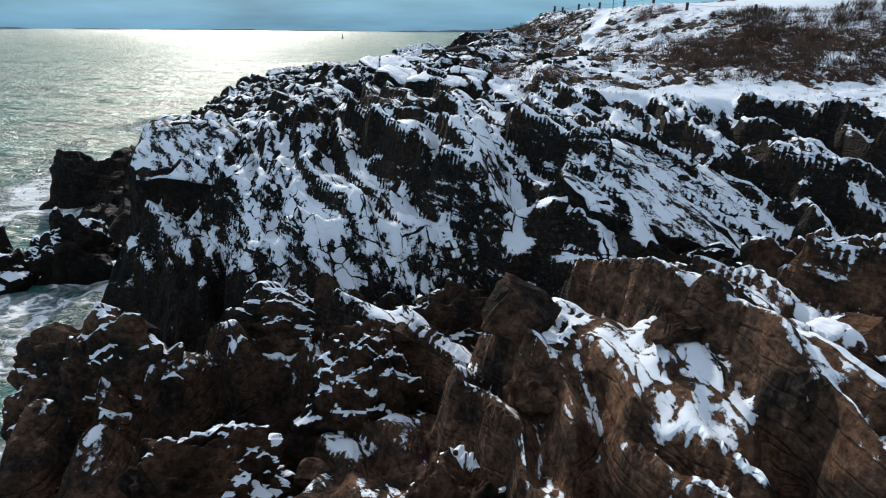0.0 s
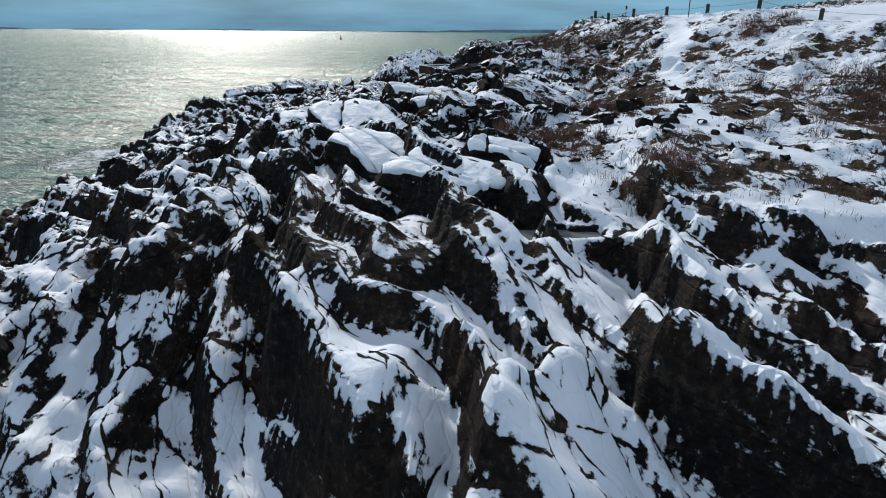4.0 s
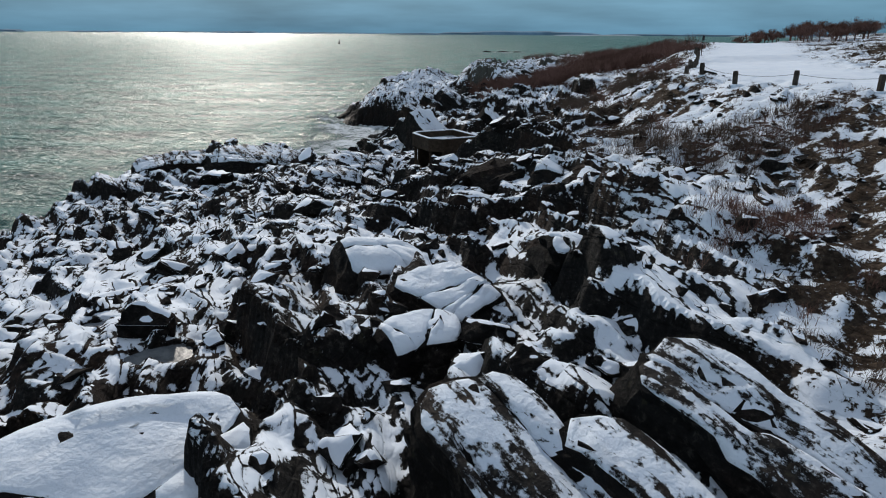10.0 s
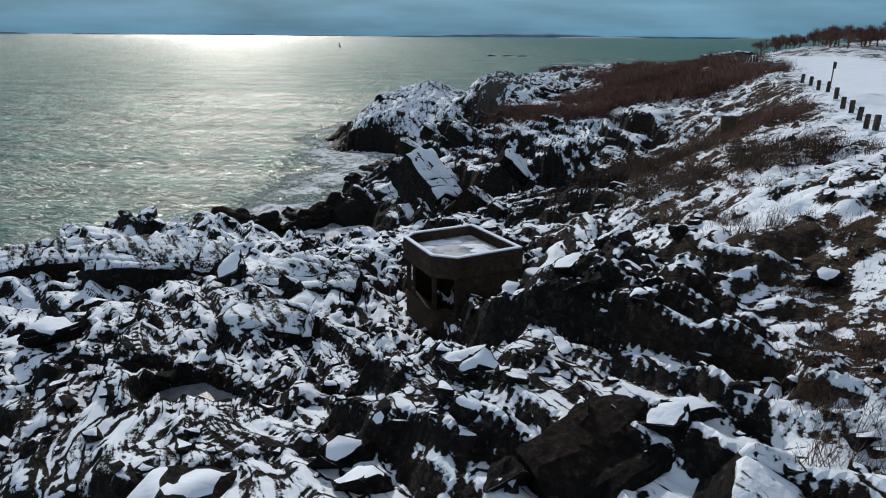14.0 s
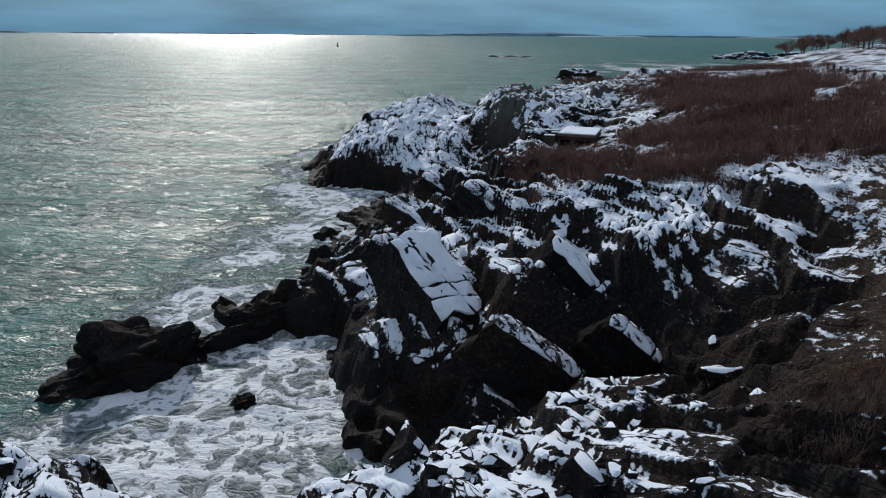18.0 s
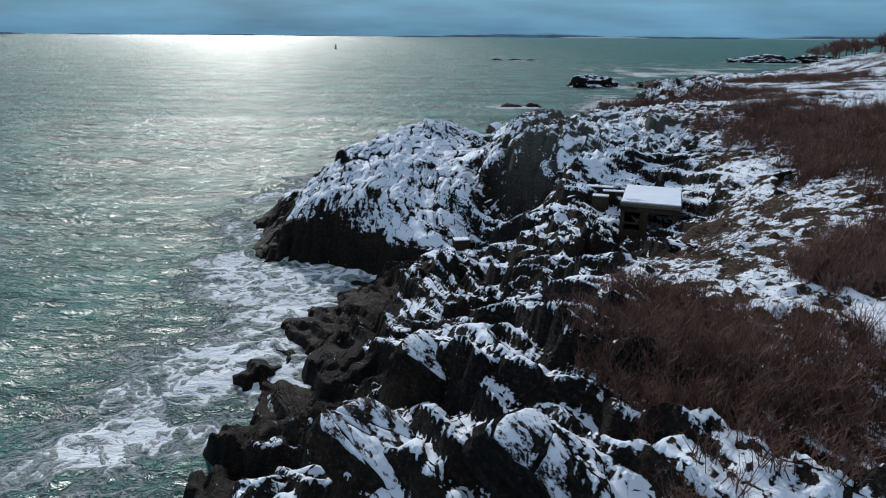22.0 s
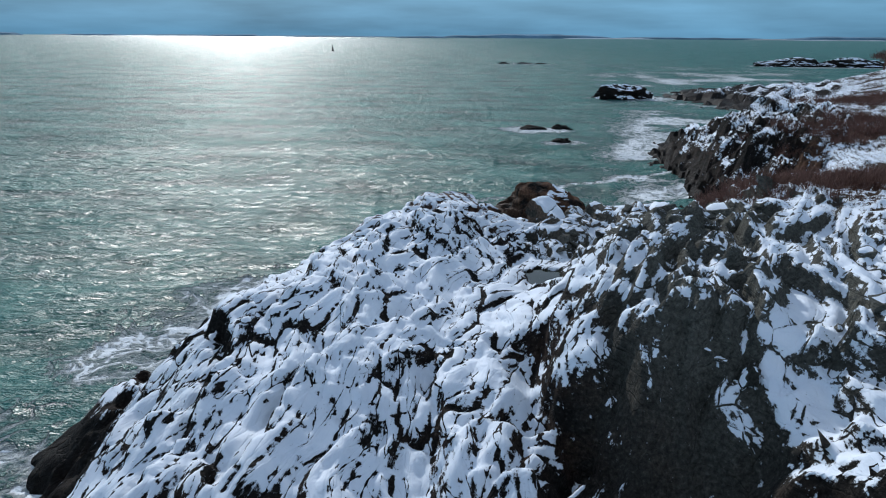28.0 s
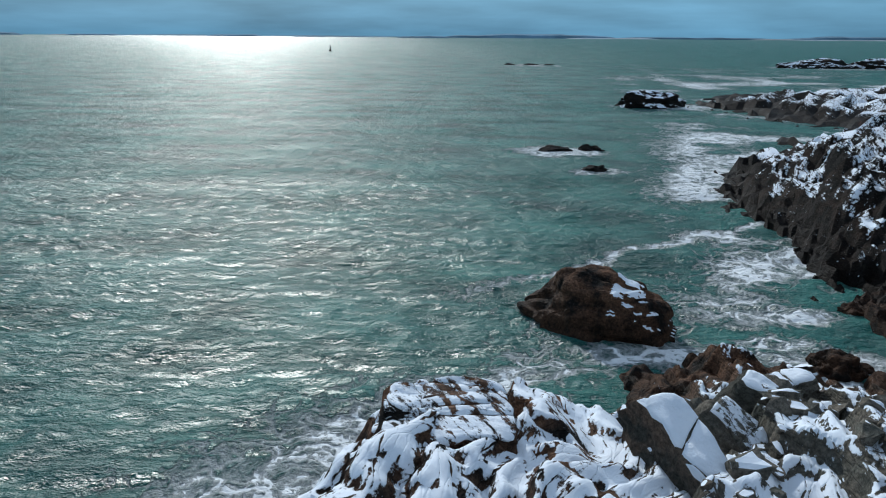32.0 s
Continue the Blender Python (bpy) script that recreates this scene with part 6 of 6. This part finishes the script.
rs = np.random.RandomState(11)
for k, (cx, cy, rx, ry) in enumerate(THICKETS):
    area = math.pi * rx * ry
    far = max(1.0, cy / 130.0) if cx < 25 else max(1.4, cy / 110.0)
    count = int(min(900, area * 3.0 / far))
    px, py = cx + rs.uniform(-1.1, 1.1, count * 3) * rx, cy + rs.uniform(-1.1, 1.1, count * 3) * ry
    ok = rs.rand(len(px)) < thicket_share(px, py)
    px, py = px[ok][:count], py[ok][:count]
    h = (0.8 + 1.5 * fbm(px * 0.3, py * 0.3, 2, 1)) * (0.5 if cy < 60 else 1.0 if rx > 4 else 0.6 if rx > 3.2 else 0.42)
    co = twigs(px, py, ground_many(px, py), h, 26 if cy < 125 and cx < 25 else 20, 40 + k, 0.5, 0.012 if cy < 125 and cx < 25 else 0.022, 4)
    ob = new("thicket", sliver_mesh("thicket", co, grey_twig_mat if k in (0, 2, 3, 4, 20, 21) else twig_mat))
    tagged(ob, "dense bare reddish-brown brush rising from the snow", "brush", "thickets", "stuff")

# single bushes on the snowy slope
px, py = rs.uniform(4, 24, 900), rs.uniform(44, 150, 900)
ok = (px > lay(py) + 0.5) & (np.abs(px - trail(py)) > 1.6) & (px < np.interp(py, (44, 70, 90, 100, 130, 150), (30, 18, 12, 12, 20, 22)))
for k, (x, y) in enumerate(list(zip(px[ok], py[ok]))[:150]):
    rng = random.Random(k)
    ob = thing("bush", pose(x, y, ground_at(x, y)), "low leafless bush poking through the snow", "bush", "bushes on the slope")
    co = twigs(np.zeros(1), np.zeros(1), np.zeros(1), np.full(1, rng.uniform(0.4, 0.9)), 48, k, 0.5, 0.012, 5)
    st = new("stem_tuft", sliver_mesh("stem_tuft", co, twig_mat if k % 2 else grey_twig_mat))
    st.parent = ob
    tagged(st, kind="stuff")

# dead grass tufts through the snow
px, py = rs.uniform(2, 60, 46000), rs.uniform(40, 262, 46000)
road_x = np.interp(py, (60, 75, 97, 110, 130, 170, 225), (34, 29, 22, 25, 34, 52, 74))
ok = (px > lay(py) - 1) & (np.abs(px - trail(py)) > 0.8) & ((np.abs(px - road_x) > 6.5) | (py < 58)) & (rs.rand(46000) < 0.25 + 0.9 * smooth01(fbm(px * 0.3, py * 0.3, 3, 3), 0.55, 0.40))
px, py = px[ok], py[ok]
gz = ground_many(px, py)
co = twigs(px, py, gz, np.full(len(px), 0.32), 5, 77, 0.22, 0.013, 0)
tagged(new("dead_grass", sliver_mesh("dead_grass", co, straw_mat)), "dead straw-coloured grass tufts standing through the snow", "grass", kind="stuff")


def tree_meshes(seed):
    rng = random.Random(seed)
    bm = bmesh.new()

    def limb(a, b, r0, r1):
        d = (b - a).normalized()
        s = d.orthogonal().normalized()
        t = d.cross(s)
        ra = [bm.verts.new(a + (s * math.cos(k * 1.2566) + t * math.sin(k * 1.2566)) * r0) for k in range(5)]
        rb = [bm.verts.new(b + (s * math.cos(k * 1.2566) + t * math.sin(k * 1.2566)) * r1) for k in range(5)]
        for k in range(5):
            bm.faces.new((ra[k], ra[(k + 1) % 5], rb[(k + 1) % 5], rb[k]))

    tops = []
    limb(Vector((0, 0, -0.5)), Vector((0.2, 0, 4)), 0.35, 0.22)
    for k in range(9):
        z = rng.uniform(2.0, 4.0)
        end = Vector((rng.uniform(-3.4, 3.4), rng.uniform(-3.4, 3.4), z + rng.uniform(2.0, 5.0)))
        limb(Vector((0.1, 0, z)), end, 0.14, 0.05)
        tops.append(end)
    me = bpy.data.meshes.new("trunk")
    bm.to_mesh(me)
    bm.free()
    me.materials.append(twig_mat)
    pts = np.array([[t.x + rng.uniform(-1, 1), t.y + rng.uniform(-1, 1), t.z - rng.uniform(0.2, 2.2)] for t in tops for _ in range(5)])
    co = twigs(pts[:, 0], pts[:, 1], pts[:, 2], np.full(len(pts), 2.3), 12, seed, 1.3, 0.06, 4)
    return me, sliver_mesh("crown", co, twig_mat)


TREES = [tree_meshes(s) for s in (1, 2, 3)]
rng = random.Random(21)
for k in range(46):
    x, y = rng.uniform(165, 262), rng.uniform(405, 500)
    if x < 178 + 0.2 * (500 - y):
        x += 30
    trunk_me, crown_me = TREES[k % 3]
    s = rng.uniform(0.7, 1.2)
    ob = thing("tree", pose(x, y, ground_at(x, y), 0, 0, rng.uniform(0, 360)), "bare dark tree on the far wooded rise", "tree", "trees on the far rise")
    ob.matrix_basis = ob.matrix_basis @ Matrix.Diagonal((s, s, s, 1))
    a, b = new("trunk", trunk_me), new("crown", crown_me)
    a.parent = b.parent = ob

# ---------------------------------------------------------------- buoy and the far shore
buoy = thing("buoy", pose(-172, 1170, 0), "small dark navigation buoy far out at sea", "buoy")
part("float", prism([(math.cos(a) * 1.6, math.sin(a) * 1.6) for a in [k * math.pi / 6 for k in range(12)]], -1, 1.4, 0.1), metal_mat, buoy)
bm = bmesh.new()
bmesh.ops.create_cone(bm, cap_ends=True, segments=10, radius1=1.1, radius2=0.3, depth=5.5, matrix=Matrix.Translation((0, 0, 4.1)))
part("tower", bm, metal_mat, buoy)
bm = bmesh.new()
bmesh.ops.create_icosphere(bm, subdivisions=2, radius=0.6, matrix=Matrix.Translation((0, 0, 7.4)))
part("lantern", bm, metal_mat, buoy)


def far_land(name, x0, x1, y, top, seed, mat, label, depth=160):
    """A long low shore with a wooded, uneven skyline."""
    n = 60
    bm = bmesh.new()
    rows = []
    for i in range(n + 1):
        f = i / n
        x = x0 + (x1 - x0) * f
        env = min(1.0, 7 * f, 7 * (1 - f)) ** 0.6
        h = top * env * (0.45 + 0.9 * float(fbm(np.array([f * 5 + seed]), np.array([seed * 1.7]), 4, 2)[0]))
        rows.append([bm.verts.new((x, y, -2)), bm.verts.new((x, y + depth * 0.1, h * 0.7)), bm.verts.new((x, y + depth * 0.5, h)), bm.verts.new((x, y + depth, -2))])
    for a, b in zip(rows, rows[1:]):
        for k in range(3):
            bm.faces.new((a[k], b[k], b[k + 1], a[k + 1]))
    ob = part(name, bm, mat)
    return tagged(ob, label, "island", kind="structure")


def bearing(px, dist):
    """x of a far thing seen at that place across the picture."""
    return (px - 784) / 1147 / 0.949 * dist


# these shores carry their haze in the colour; the air itself is clear
for i, (a, b, top, dist, m, what) in enumerate(((55, 112, 17, 4300, hazy_shore_mat, "dark wooded islet on the horizon"), (165, 195, 5, 4700, hazy_snow_mat, "snowy strip of far shore"), (190, 275, 10, 4500, hazy_shore_mat, "low far shore"),
                                           (-60, 60, 10, 4800, hazy_shore_mat, "low far shore"), (270, 420, 8, 4800, hazy_shore_mat, "low far shore"), (405, 490, 14, 4600, hazy_shore_mat, "low wooded far shore"),
                                           (545, 585, 9, 4500, hazy_shore_mat, "small far islet"), (480, 720, 7, 4800, hazy_shore_mat, "low far shore"), (700, 780, 12, 4300, hazy_shore_mat, "dark wooded far island"),
                                           (770, 1040, 26, 4820, hazy_shore_mat, "hills tinted haze-blue along the horizon"), (960, 1100, 6, 4700, hazy_snow_mat, "snowy strip of far shore"), (1030, 1300, 14, 4850, hazy_shore_mat, "low far shore"),
                                           (1240, 1480, 6, 4700, hazy_snow_mat, "snowy strip of far shore"), (1280, 1800, 24, 4850, hazy_shore_mat, "hills tinted haze-blue along the horizon"))):
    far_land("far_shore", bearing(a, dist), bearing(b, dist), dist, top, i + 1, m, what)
# far town, its walls in the same haze-tinted colour as the shores
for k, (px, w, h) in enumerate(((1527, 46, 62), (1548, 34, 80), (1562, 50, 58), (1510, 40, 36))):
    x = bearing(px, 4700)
    ob = thing("tower_block", pose(x, 4700, 0), "tower of a far town tinted haze-blue on the horizon", "building", "far town")
    part("wall", box(-w / 2, w / 2, -15, 15, -2, h, 0.5), hazy_shore_mat, ob)
    part("roof_hut", box(-w / 6, w / 6, -6, 6, h, h + 7, 0.5), hazy_shore_mat, ob)
